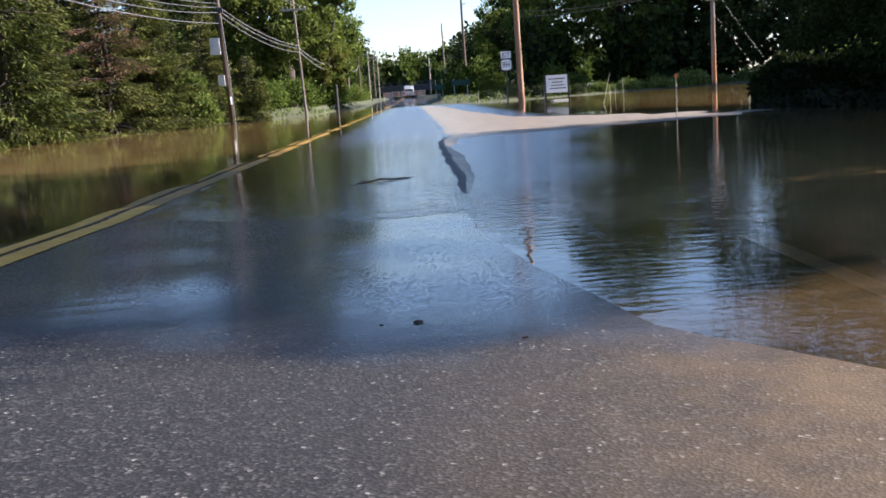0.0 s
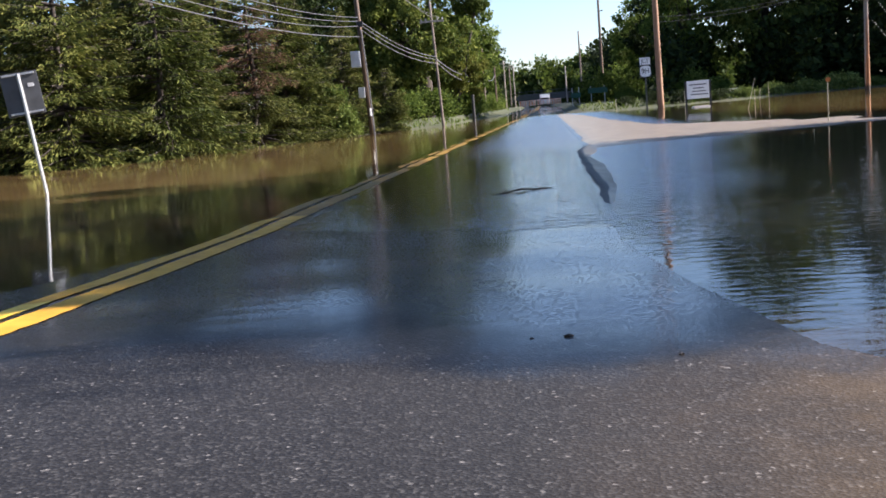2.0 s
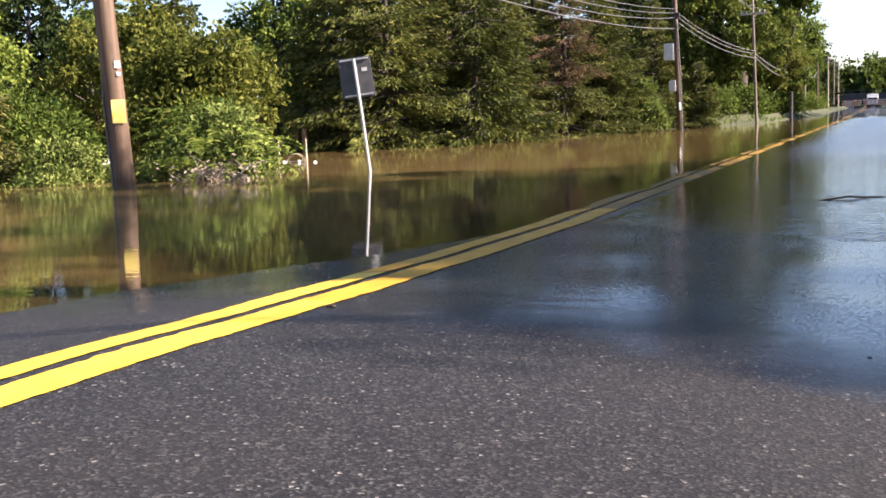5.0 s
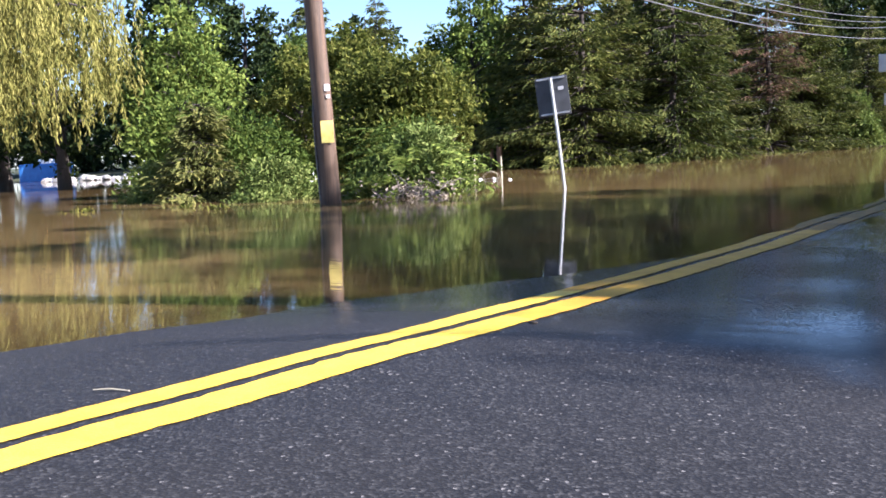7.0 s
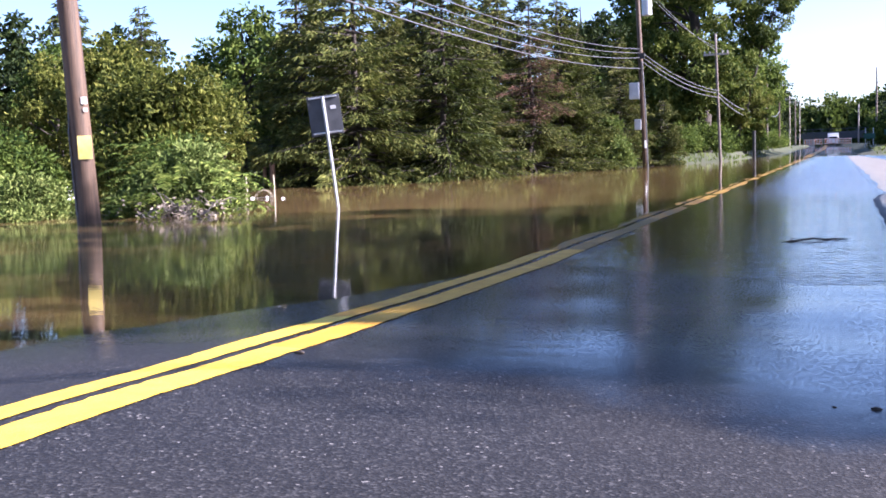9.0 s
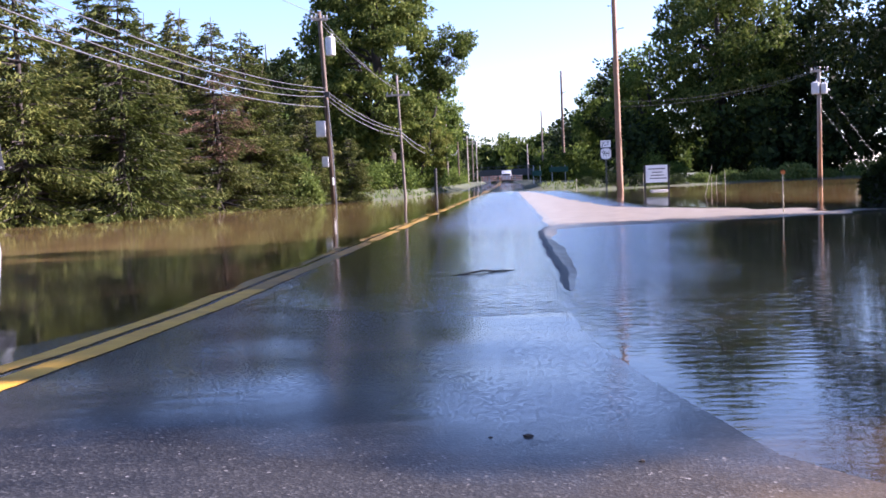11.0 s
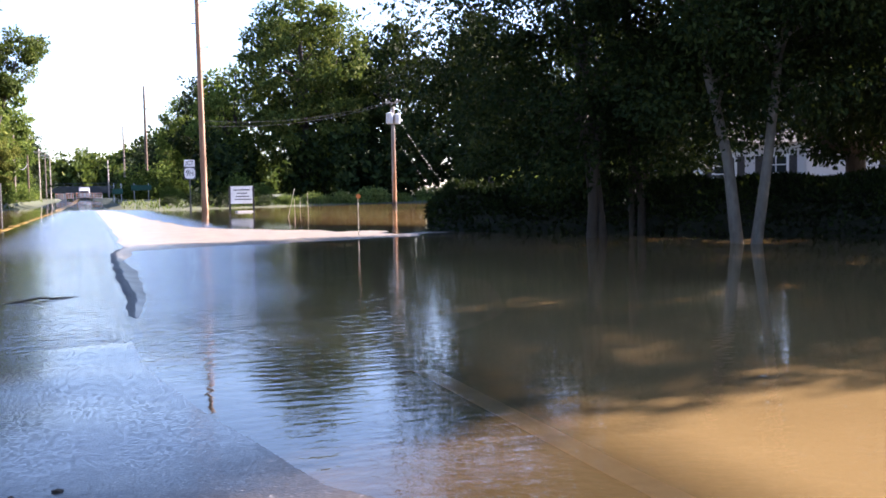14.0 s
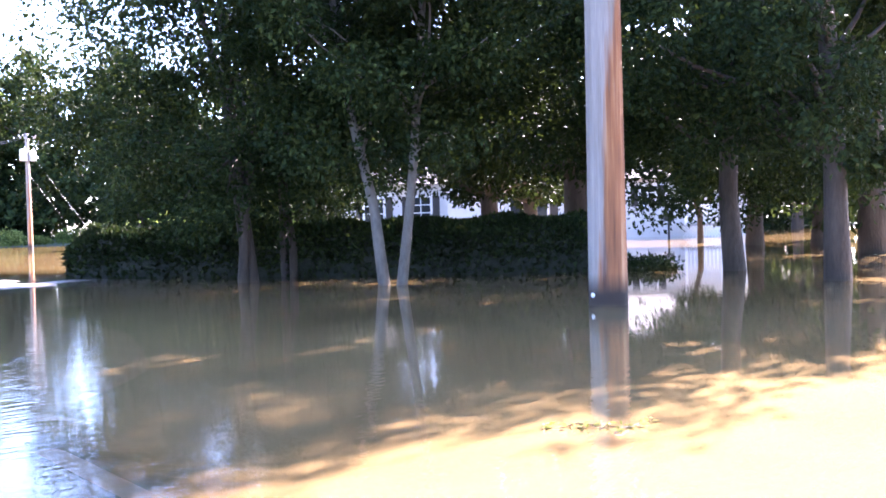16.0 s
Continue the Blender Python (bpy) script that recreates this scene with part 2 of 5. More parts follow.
POLE_STAINED_SUNNY = plain("grey_pole_wood_sun_orange_flank", (0.11, 0.095, 0.08), (0.28, 0.25, 0.22), 0.8, 3.0, 40.0, 0.6, 0.012, stretch=(3, 3, 0.10))


def stain_and_sun_pole(m):
    """Orange weathering and painted sun warmth down one flank, and a dark wet band at the water."""
    nt = m.node_tree
    p = nt.nodes["Principled BSDF"]
    grey = p.inputs["Base Color"].links[0].from_socket
    xyz = nt.nodes.new("ShaderNodeSeparateXYZ")
    nt.links.new(coords(nt), xyz.inputs[0])
    # The flank towards the sun gets its warm light as colour, mixed with stain.
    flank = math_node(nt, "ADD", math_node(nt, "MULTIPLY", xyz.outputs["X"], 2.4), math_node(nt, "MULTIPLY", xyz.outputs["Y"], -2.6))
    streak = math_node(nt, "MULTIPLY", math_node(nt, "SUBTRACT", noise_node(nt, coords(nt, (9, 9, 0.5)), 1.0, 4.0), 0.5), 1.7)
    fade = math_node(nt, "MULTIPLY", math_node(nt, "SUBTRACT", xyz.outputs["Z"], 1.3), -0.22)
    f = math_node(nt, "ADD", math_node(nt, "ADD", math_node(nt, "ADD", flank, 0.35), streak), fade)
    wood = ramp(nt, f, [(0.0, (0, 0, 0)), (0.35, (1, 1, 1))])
    sun_orange = ramp(nt, noise_node(nt, coords(nt, (14, 14, 0.6)), 1.0, 5.0), [(0.28, (0.085, 0.030, 0.012)), (0.5, (0.24, 0.095, 0.032)), (0.72, (0.38, 0.21, 0.10))])
    col = mix_color(nt, wood, grey, sun_orange)
    wet = add(nt, "ShaderNodeMapRange", From_Min=0.46, From_Max=0.72, To_Min=1.0, To_Max=0.0)
    nt.links.new(math_node(nt, "ADD", xyz.outputs["Z"], math_node(nt, "MULTIPLY", streak, 0.06)), wet.inputs["Value"])
    nt.links.new(mix_color(nt, wet.outputs[0], col, (0.03, 0.02, 0.014)), p.inputs["Base Color"])


stain_and_sun_pole(POLE_STAINED_SUNNY)
for dull in (YELLOW_SUNK_SHADED, YELLOW_SILTED_SHADED, BROKEN_EDGE):
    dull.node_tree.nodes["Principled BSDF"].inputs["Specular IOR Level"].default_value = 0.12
STEEL = plain("galvanised_steel", (0.36, 0.37, 0.38), (0.55, 0.56, 0.57), 0.45, 8.0, 80.0, 0.1, 0.002, 0.8)
GREY_METAL = plain("grey_painted_metal", (0.42, 0.43, 0.44), (0.56, 0.57, 0.58), 0.45, 5.0, 60.0, 0.1, 0.002)
WHITE_SHEET = plain("white_sheeting", (0.70, 0.70, 0.69), (0.82, 0.82, 0.8), 0.5, 5.0, 60.0, 0.05, 0.001)
ALU_BACK = plain("dull_aluminium_back", (0.05, 0.052, 0.056), (0.09, 0.094, 0.10), 0.5, 4.0, 50.0, 0.08, 0.002, 0.3)
BLACK = plain("black_paint", (0.012, 0.012, 0.013), (0.03, 0.03, 0.03), 0.5, 6.0, 60.0, 0.1, 0.002)
CABLE = plain("black_cable_sheath", (0.05, 0.05, 0.053), (0.13, 0.13, 0.135), 0.45, 6.0, 60.0, 0.05, 0.001)
PORCELAIN = plain("glazed_porcelain", (0.35, 0.33, 0.31), (0.5, 0.48, 0.46), 0.2, 6.0, 60.0, 0.02, 0.001)
PAPER_YELLOW = plain("yellow_sign_plate", (0.62, 0.48, 0.10), (0.78, 0.64, 0.2), 0.55, 8.0, 60.0, 0.05, 0.001)
SIDING = plain("white_house_siding", (0.50, 0.495, 0.48), (0.60, 0.595, 0.58), 0.55, 1.2, 30.0, 0.1, 0.003)
ROOF = plain("dark_roof_shingle", (0.05, 0.045, 0.042), (0.11, 0.10, 0.09), 0.9, 2.0, 20.0, 0.5, 0.02)
BRICK = plain("red_brick", (0.18, 0.07, 0.045), (0.32, 0.13, 0.08), 0.85, 3.0, 25.0, 0.5, 0.01)
CONCRETE = plain("grey_concrete", (0.26, 0.25, 0.23), (0.42, 0.40, 0.37), 0.85, 1.5, 20.0, 0.3, 0.01)
DARK_STEEL = plain("dark_painted_steel", (0.03, 0.035, 0.035), (0.06, 0.065, 0.065), 0.55, 2.0, 30.0, 0.1, 0.004)
GREEN_SIGN = plain("green_sign_sheeting", (0.006, 0.07, 0.045), (0.012, 0.11, 0.07), 0.4, 3.0, 40.0, 0.03, 0.001)
ORANGE = plain("orange_plastic", (0.70, 0.18, 0.04), (0.85, 0.28, 0.06), 0.5, 5.0, 50.0, 0.05, 0.001)
BLUE = plain("blue_tarpaulin", (0.02, 0.10, 0.32), (0.04, 0.18, 0.48), 0.5, 3.0, 30.0, 0.3, 0.01)
TWIG = plain("wet_dead_wood", (0.03, 0.022, 0.016), (0.08, 0.06, 0.042), 0.7, 8.0, 60.0, 0.5, 0.004)
LITTER = plain("grey_dead_leaves", (0.085, 0.07, 0.05), (0.26, 0.22, 0.17), 0.8, 9.0, 60.0, 0.3, 0.003)
STRAW = plain("bleached_reed", (0.28, 0.25, 0.18), (0.45, 0.41, 0.3), 0.8, 8.0, 60.0, 0.3, 0.003)

# Darkest leaf tones are near black, standing in for shade between clumps.
LEAF_OAK = foliage("broad_leaves", (0.011, 0.026, 0.006), (0.083, 0.122, 0.023), (0.21, 0.25, 0.052), 0.3)
LEAF_COTTON = foliage("cottonwood_leaves", (0.010, 0.02, 0.006), (0.055, 0.08, 0.017), (0.17, 0.185, 0.04), 0.24)
# Leaf colours lowered towards black, so the trees' shade is in the colour.
LEAF_SHADED = foliage("shade_darkened_leaves", (0.006, 0.012, 0.005), (0.014, 0.025, 0.008), (0.045, 0.062, 0.016), 0.08)
LEAF_YELLOW = foliage("yellowing_leaves", (0.022, 0.032, 0.007), (0.115, 0.128, 0.024), (0.25, 0.225, 0.055), 0.26)
LEAF_LIME = foliage("bright_vine_leaves", (0.02, 0.04, 0.009), (0.122, 0.16, 0.04), (0.26, 0.29, 0.09), 0.28)
LEAF_WILLOW = foliage("willow_leaves", (0.08, 0.085, 0.02), (0.21, 0.20, 0.05), (0.36, 0.32, 0.10))
NEEDLE = foliage("spruce_needles", (0.012, 0.02, 0.007), (0.070, 0.084, 0.020), (0.16, 0.16, 0.04), 0.14)
NEEDLE_WARM = foliage("cedar_sprays", (0.018, 0.026, 0.008), (0.085, 0.095, 0.026), (0.18, 0.17, 0.05), 0.14)
NEEDLE_DEAD = foliage("dead_brown_needles", (0.05, 0.026, 0.018), (0.11, 0.062, 0.042), (0.17, 0.10, 0.07), 0.12)
# Yew tones are darkened too, with the hedge's shade painted in.
HEDGE_LEAF = foliage("shade_darkened_yew_leaves", (0.008, 0.014, 0.006), (0.018, 0.030, 0.010), (0.06, 0.08, 0.02), 0.08)


# ---- mesh tools ----
class Build:
    """Collects vertices and faces for one mesh."""

    def __init__(self):
        self.v, self.f, self.n = [], [], 0

    def add(self, verts, faces):
        self.v.append(np.asarray(verts, float).reshape(-1, 3))
        self.f.extend([tuple(i + self.n for i in f) for f in faces])
        self.n += len(self.v[-1])
        return self

    def tube(self, points, radii, seg=8, caps=True):
        pts = [Vector(p) for p in points]
        if isinstance(radii, (int, float)):
            radii = [radii] * len(pts)
        verts, faces = [], []
        side = None
        for i, p in enumerate(pts):
            d = (pts[min(i + 1, len(pts) - 1)] - pts[max(i - 1, 0)]).normalized()
            if side is None:
                side = d.orthogonal().normalized()
            side = (side - d * side.dot(d)).normalized()
            up = d.cross(side)
            for k in range(seg):
                a = 2 * math.pi * k / seg
                verts.append(p + (side * math.cos(a) + up * math.sin(a)) * radii[i])
        for i in range(len(pts) - 1):
            for k in range(seg):
                a, b = i * seg + k, i * seg + (k + 1) % seg
                faces.append((a, b, b + seg, a + seg))
        if caps:
            faces.append(tuple(range(seg))[::-1])
            faces.append(tuple(range((len(pts) - 1) * seg, len(pts) * seg)))
        return self.add([tuple(v) for v in verts], faces)

    def box(self, size, at=(0, 0, 0), turn=(0, 0, 0), bevel=0.0):
        bm = bmesh.new()
        bmesh.ops.create_cube(bm, size=1.0)
        for v in bm.verts:
            v.co = Vector((v.co.x * size[0], v.co.y * size[1], v.co.z * size[2]))
        if bevel:
            bmesh.ops.bevel(bm, geom=bm.edges[:], offset=bevel, segments=2, affect="EDGES", profile=0.6)
        bmesh.ops.transform(bm, matrix=pose(*at, *turn), verts=bm.verts)
        bm.verts.index_update()
        self.add([tuple(v.co) for v in bm.verts], [tuple(v.index for v in f.verts) for f in bm.faces])
        bm.free()
        return self

    def lathe(self, profile, at=(0, 0, 0), seg=14, turn=(0, 0, 0)):
        m = pose(*at, *turn)
        verts, faces = [], []
        for r, z in profile:
            for k in range(seg):
                a = 2 * math.pi * k / seg
                verts.append(tuple(m @ Vector((r * math.cos(a), r * math.sin(a), z))))
        for i in range(len(profile) - 1):
            for k in range(seg):
                a, b = i * seg + k, i * seg + (k + 1) % seg
                faces.append((a, b, b + seg, a + seg))
        faces.append(tuple(range(seg))[::-1])
        faces.append(tuple(range((len(profile) - 1) * seg, len(profile) * seg)))
        return self.add(verts, faces)

    def leaves(self, at, out, size, ratio=0.5, rng=None, fold=0.15):
        """A pointed, slightly folded leaf at each place, lying along its direction."""
        at, out = np.asarray(at, float), np.asarray(out, float)
        n = len(at)
        size = np.broadcast_to(size, (n,)).reshape(-1, 1)
        out = out / (np.linalg.norm(out, axis=1, keepdims=True) + 1e-9)
        side = np.cross(out, rng.normal(size=(n, 3)))
        side /= np.linalg.norm(side, axis=1, keepdims=True) + 1e-9
        nor = np.cross(side, out)
        w = size * ratio * 0.5
        mid = at + out * size * 0.45 
        quad = np.stack([at, mid + side * w + nor * size * fold, at + out * size, mid - side * w + nor * size * fold], 1)
        self.v.append(quad.reshape(-1, 3))
        idx = (np.arange(n) * 4 + self.n)[:, None] + np.arange(4)
        self.f.extend(map(tuple, idx.tolist()))
        self.n += 4 * n
        return self

    def mesh(self, name, material, smooth=False):
        me = bpy.data.meshes.new(name)
        me.from_pydata(np.concatenate(self.v).tolist(), [], self.f)
        me.materials.append(material)
        if smooth:
            me.shade_smooth()
        me.update()
        return me


def part(name, b, material, parent=None, label="", smooth=False):
    ob = new(name, b.mesh(name, material, smooth))
    if parent is not None:
        ob.parent = parent
    if label:
        ob["label"] = label
    return ob


def thing(name, at, label, category, group="", turn=(0, 0, 0)):
    ob = new(name)
    ob.empty_display_size = 0.2
    ob.matrix_world = pose(*at, *turn)
    return tagged(ob, label, category, group)


# ---- lie of the land ----
ROAD_LEFT, ROAD_RIGHT = -3.35, 3.05


def smooth_step(a, b, x):
    t = np.clip((x - a) / (b - a), 0, 1)
    return t * t * (3 - 2 * t)


def road_x(y):
    return -2.29 + 0.0165 * np.clip(y, -20, 120)


def crown(y):
    return np.interp(y, [-25, -6, 2, 4.5, 7.2, 8.5, 10, 14, 30, 55, 71, 90, 130, 300, 600], [0.42, 0.34, 0.165, 0.098, 0.026, 0.006, -0.004, -0.010, -0.014, -0.014, -0.006, 0.08, 0.22, 0.3, 0.5])


def edge_z(y):
    """Height of the right edge of the pavement."""
    return np.interp(y, [-25, -6, 0, 2, 4, 6.5, 7.6, 9, 12, 30, 71, 90, 130], [0.34, 0.26, 0.10, 0.05, 0.010, 0.002, -0.004, -0.02, -0.035, -0.04, -0.02, 0.05, 0.18])


def road_z(u, y):
    dents = 0.0035 * (np.sin(u * 2.1 + 1.3) * np.cos(y * 1.7) + 0.6 * np.sin(u * 4.3 - y * 3.1) + 0.5 * np.cos(y * 5.3 + u * 1.2))
    dents = dents + 0.012 * np.exp(-(u / 0.4) ** 2) * smooth_step(7.5, 10, y) * (1 - smooth_step(55, 70, y))
    return crown(y) + dents + np.where(u < 0, u * np.interp(y, [0, 8, 20], [0.064, 0.05, 0.045]), (edge_z(y) - crown(y)) * np.minimum(u, 3.05) / 3.05 - np.maximum(u - 3.05, 0) * 0.012)


def lumps(x, y, s, k):
    return np.sin(x * s + k) * np.cos(y * s * 1.13 - k * 2) + 0.5 * np.sin(x * s * 2.3 - y * s * 1.7 + k)


def lip_x(y):
    """The broken edge of the pavement on the right."""
    return np.interp(y, [-25, 0, 2.2, 3, 3.5, 3.95, 4.1, 4.3, 4.8, 5.4, 6.5, 9, 11, 13, 15, 17, 18.5, 20, 24], [2.8, 2.5, 2.3, 2.0, 1.75, 1.45, 1.29, 1.23, 1.13, 1.0, 0.82, 0.80, 0.83, 0.88, 0.85, 0.88, 0.98, 1.14, 1.2]) + 0.025 * np.sin(y * 1.3) + 0.008 * np.sin(y * 4.1 + 1)


def land(x, y):
    """Height of the ground, with the water standing at 0."""
    x, y = np.asarray(x, float), np.asarray(y, float)
    u = x - road_x(y)
    pond = -0.30 + 0.04 * lumps(x, y, 0.31, 1.0)
    # shores: far banks behind the spruces, behind the sign and round the house
    left_shore = np.interp(x, [-90, -64, -58, -53, -48, -40, -20, -16, -14, -11, -8, -6, -4, 0], [46, 43, 40.5, 37, 38, 37, 38, 41, 46, 49, 57, 63, 68, 74])
    right_shore = np.interp(x, [0, 2, 5, 8, 14, 20, 26, 32, 40, 60, 90], [72, 70, 66, 66, 70, 74, 75, 74, 60, 46, 40])
    shore = np.where(x < -1, left_shore, right_shore)
    bank = np.clip((y - shore) * 0.05, -0.3, 0.5) + 0.02 * lumps(x, y, 0.7, 2.0)
    z = np.maximum(pond, np.where(y > shore - 6, bank, -9))
    # the house stands on slightly higher ground
    z = np.maximum(z, 0.32 - 0.06 * np.hypot((x - 41) * 0.8, y - 40))
    # the verge near the camera, and the rise behind it
    near_left = 0.30 - 0.13 * (y + 6) - 0.05 * np.maximum(-u - 3.3, 0)
    near_right = 0.26 - 0.085 * (y + 3) - 0.03 * np.maximum(u - 3.0, 0)
    z = np.maximum(z, np.clip(np.where(u < 0, near_left, near_right), -9, 0.5))
    z = np.maximum(z, smooth_step(60, 80, np.abs(x)) * 0.9 - 0.5 + 0.0 * y)
    # road bed
    bed = road_z(np.clip(u, ROAD_LEFT, 5.0), y) - 0.05
    off = np.maximum(ROAD_LEFT - u, x - np.where(y < 24, lip_x(y), road_x(y) + ROAD_RIGHT))
    k = smooth_step(0.0, 1.3, off)
    z = np.where(off < 1.3, bed * (1 - k) + np.minimum(z, bed + 0.3) * k, z)
    # drowned shoulder as far as the white edge stripe
    past = x - lip_x(y)
    ledge = -0.035 - 0.02 * past - 0.7 * np.maximum(x - 2.4, 0) - 0.3 * smooth_step(6.2, 7.6, y) - 0.3 * (1 - smooth_step(2.0, 2.8, y))
    return np.where(past > 0.02, np.maximum(z, ledge), z)


def steps(*runs):
    """Lines of a grid: runs of (from, to, step)."""
    out = []
    for a, b, s in runs:
        out.extend(np.arange(a, b - 1e-6, s).tolist())
    return np.array(out + [runs[-1][1]])


def sheet(name, xs, ys, height, material, smooth=True):
    gx, gy = np.meshgrid(xs, ys)
    z = height(gx, gy)
    nx, ny = len(xs), len(ys)
    i = (np.arange(ny - 1)[:, None] * nx + np.arange(nx - 1)).ravel()
    b = Build()
    b.add(np.stack([gx, gy, z], -1).reshape(-1, 3), np.stack([i, i + 1, i + nx + 1, i + nx], 1).tolist())
    return new(name, b.mesh(name, material, smooth)), gx, gy


XS = steps((-2400, -200, 200), (-200, -90, 10), (-90, -24, 2), (-24, -8, 0.6), (-8, 9, 0.3), (9, 24, 0.6), (24, 90, 2), (90, 200, 10), (200, 2400, 200))
YS = steps((-2400, -200, 200), (-200, -30, 10), (-30, -4, 1), (-4, 26, 0.35), (26, 90, 1.0), (90, 200, 5), (200, 2400, 100))
ground, _, _ = sheet("ground", XS, YS, land, EARTH)
tagged(ground, "silty brown ground with thin grass, mostly under flood water", "ground", kind="structure")
# flood water
WX = steps((-90, -24, 3), (-24, -6, 0.5), (-6, 9, 0.25), (9, 24, 0.5), (24, 90, 3))
WY = steps((-28, -4, 2), (-4, 4, 0.5), (4, 21, 0.2), (21, 40, 0.4), (40, 84, 1.0))


def drive_z(s, y):
    """The gravel apron beside the lane: a rounded shoulder that falls away to the right."""
    rise = np.interp(y, [8.2, 9.2, 11, 19, 30, 70], [0.0, 0.55, 1.0, 1.0, 0.7, 0.5])
    reach = np.interp(y, [8.6, 10.5, 14, 18.5, 20.5, 22, 25, 30, 45, 60, 70], [0.3, 0.8, 1.3, 1.7, 5.5, 7.5, 6.5, 4.2, 4.0, 6.0, 7.0])
    dry = smooth_step(18.3, 20.3, y)
    up = (np.interp(s, [0, 0.03, 0.19, 0.30], [-0.02, 0.0, 0.036, 0.034]) * dry + np.interp(s, [0, 0.03, 0.10, 0.18, 0.30], [-0.02, 0.012, 0.028, 0.006, -0.004]) * (1 - dry)) * rise - 0.03 * (1 - rise)
    fall = np.where(s > 0.30, 0.034 * np.clip((s - 0.30) / reach, 0, 12), 0)
    return up - fall * (0.6 + 0.4 * rise) - np.clip(s - reach * 1.25, 0, 9) * 0.06 + np.interp(y, [20, 26], [0.004, 0.0012]) * lumps(s * 3, y, 1.3, 0.5)


def water_z(x, y):
    return 0.0 * x


water, gx, gy = sheet("water", WX, WY, water_z, WATER)
tagged(water, "silty brown flood water, clear and thin over the road", "water", kind="structure")
uu = gx - road_x(gy)
over_road = (uu > ROAD_LEFT) & (gx < np.where(gy < 24, lip_x(gy), road_x(gy) + ROAD_RIGHT))
deep = np.where(over_road, -road_z(uu, gy), -land(gx, gy))
deep = np.where((uu < 0) & over_road, deep + 0.05 * smooth_step(0.25, 1.4, -uu), deep)
deep = np.where(over_road, deep, np.minimum(deep, np.where((gy > 8.4) & (gx > lip_x(gy)), -drive_z(gx - lip_x(gy), gy), 9)))
at_depth = water.data.attributes.new("depth", "FLOAT", "POINT")
at_depth.data.foreach_set("value", np.clip(deep, 0, 2).ravel().astype(np.float32))
lane = smooth_step(-0.6, 0.3, uu) * (1 - smooth_step(3.6, 6.5, uu)) * smooth_step(6.5, 9.0, gy) * (1 - smooth_step(40, 60, gy)) * (1 - 0.6 * smooth_step(9, 13, gy))
pool_left = 0.22 * smooth_step(3.0, 4.0, -uu) * (1 - smooth_step(14, 24, gy))
pool_right = smooth_step(2.8, 3.6, uu) * (1 - smooth_step(6.0, 11.0, uu)) * (1 - smooth_step(12, 22, gy)) * 0.45
calm_x = np.interp(gy, [6.4, 8.4, 11, 17, 20], [1.2, 1.45, 2.1, 3.0, 4.2]) + 0.08 * np.sin(gy * 1.9)
sheet_edge = 0.5 + 3.5 * smooth_step(-0.1, 0.5, gx)
runs = 1 - (0.72 * smooth_step(7.2, 9.0, gy) - 0.8 * smooth_step(15, 24, gy)) * (1 - smooth_step(-0.2, 0.3, gx - lip_x(gy)))
riffle = smooth_step(0.0, 1.4, uu) * (1 - smooth_step(-0.5, 0.9, gx - calm_x)) * np.clip((gy - 7.7 + sheet_edge / 2 + 0.2 * np.sin(gx * 2.3) + 0.1 * np.sin(gx * 6.1)) / sheet_edge, 0, 1) * runs * (1 - smooth_step(66, 76, gy))
water.data.attributes.new("riffle", "FLOAT", "POINT").data.foreach_set("value", np.clip(riffle, 0, 2).ravel().astype(np.float32))
at_flow = water.data.attributes.new("flow", "FLOAT", "POINT")
at_flow.data.foreach_set("value", np.clip(lane + pool_right + pool_left, 0, 1).ravel().astype(np.float32))

# road
ROAD_Y = steps((-24, 0, 1), (0, 24, 0.2), (24, 72, 0.8), (72, 320, 8))
ROAD_U = np.array([-3.35, -2.9, -2.2, -1.5, -0.9, -0.5, -0.235, -0.045, 0.045, 0.235, 0.6, 1.0, 1.5, 2.0, 2.5, 2.85, 3.05])


def make_road():
    b = Build()
    nu, ny = len(ROAD_U) + 2, len(ROAD_Y)
    verts = []
    for y in ROAD_Y:
        cx = float(road_x(y))
        right = float(lip_x(y)) - cx if y < 24 else 3.05
        us = ROAD_U.copy()
        us[-1] = max(right, 2.9)
        if right > 3.4:
            us[-2] = 0.5 * (2.5 + right)
        row = [(cx + u, y, float(road_z(u, y))) for u in us]
        verts += [(row[0][0] - 0.04, y, row[0][2] - 0.12), *row, (row[-1][0] + 0.03, y, row[-1][2] - 0.12)]
    i = (np.arange(ny - 1)[:, None] * nu + np.arange(nu - 1)).ravel()
    b.add(verts, np.stack([i, i + 1, i + nu + 1, i + nu], 1).tolist())
    return b


road = tagged(part("road", make_road(), ASPHALT), "dark grey asphalt road, dry then wet and flooded", "road", kind="structure")


rv = np.array([v.co[:] for v in road.data.vertices])
silty = smooth_step(2.7, 4.3, rv[:, 0] - road_x(rv[:, 1])) * (1 - smooth_step(3.6, 4.6, rv[:, 1]))
wet_line = np.interp(rv[:, 0], [-4.5, -3, -2, -0.3, 0.4, 1.0, 1.3, 2.2], [4.4, 4.5, 4.5, 4.5, 3.9, 4.15, 4.0, 3.0])
road.data.attributes.new("past_wet_line", "FLOAT", "POINT").data.foreach_set("value", np.clip(rv[:, 1] - wet_line, -3, 3).astype(np.float32))
road.data.attributes.new("silt", "FLOAT", "POINT").data.foreach_set("value", silty.astype(np.float32))


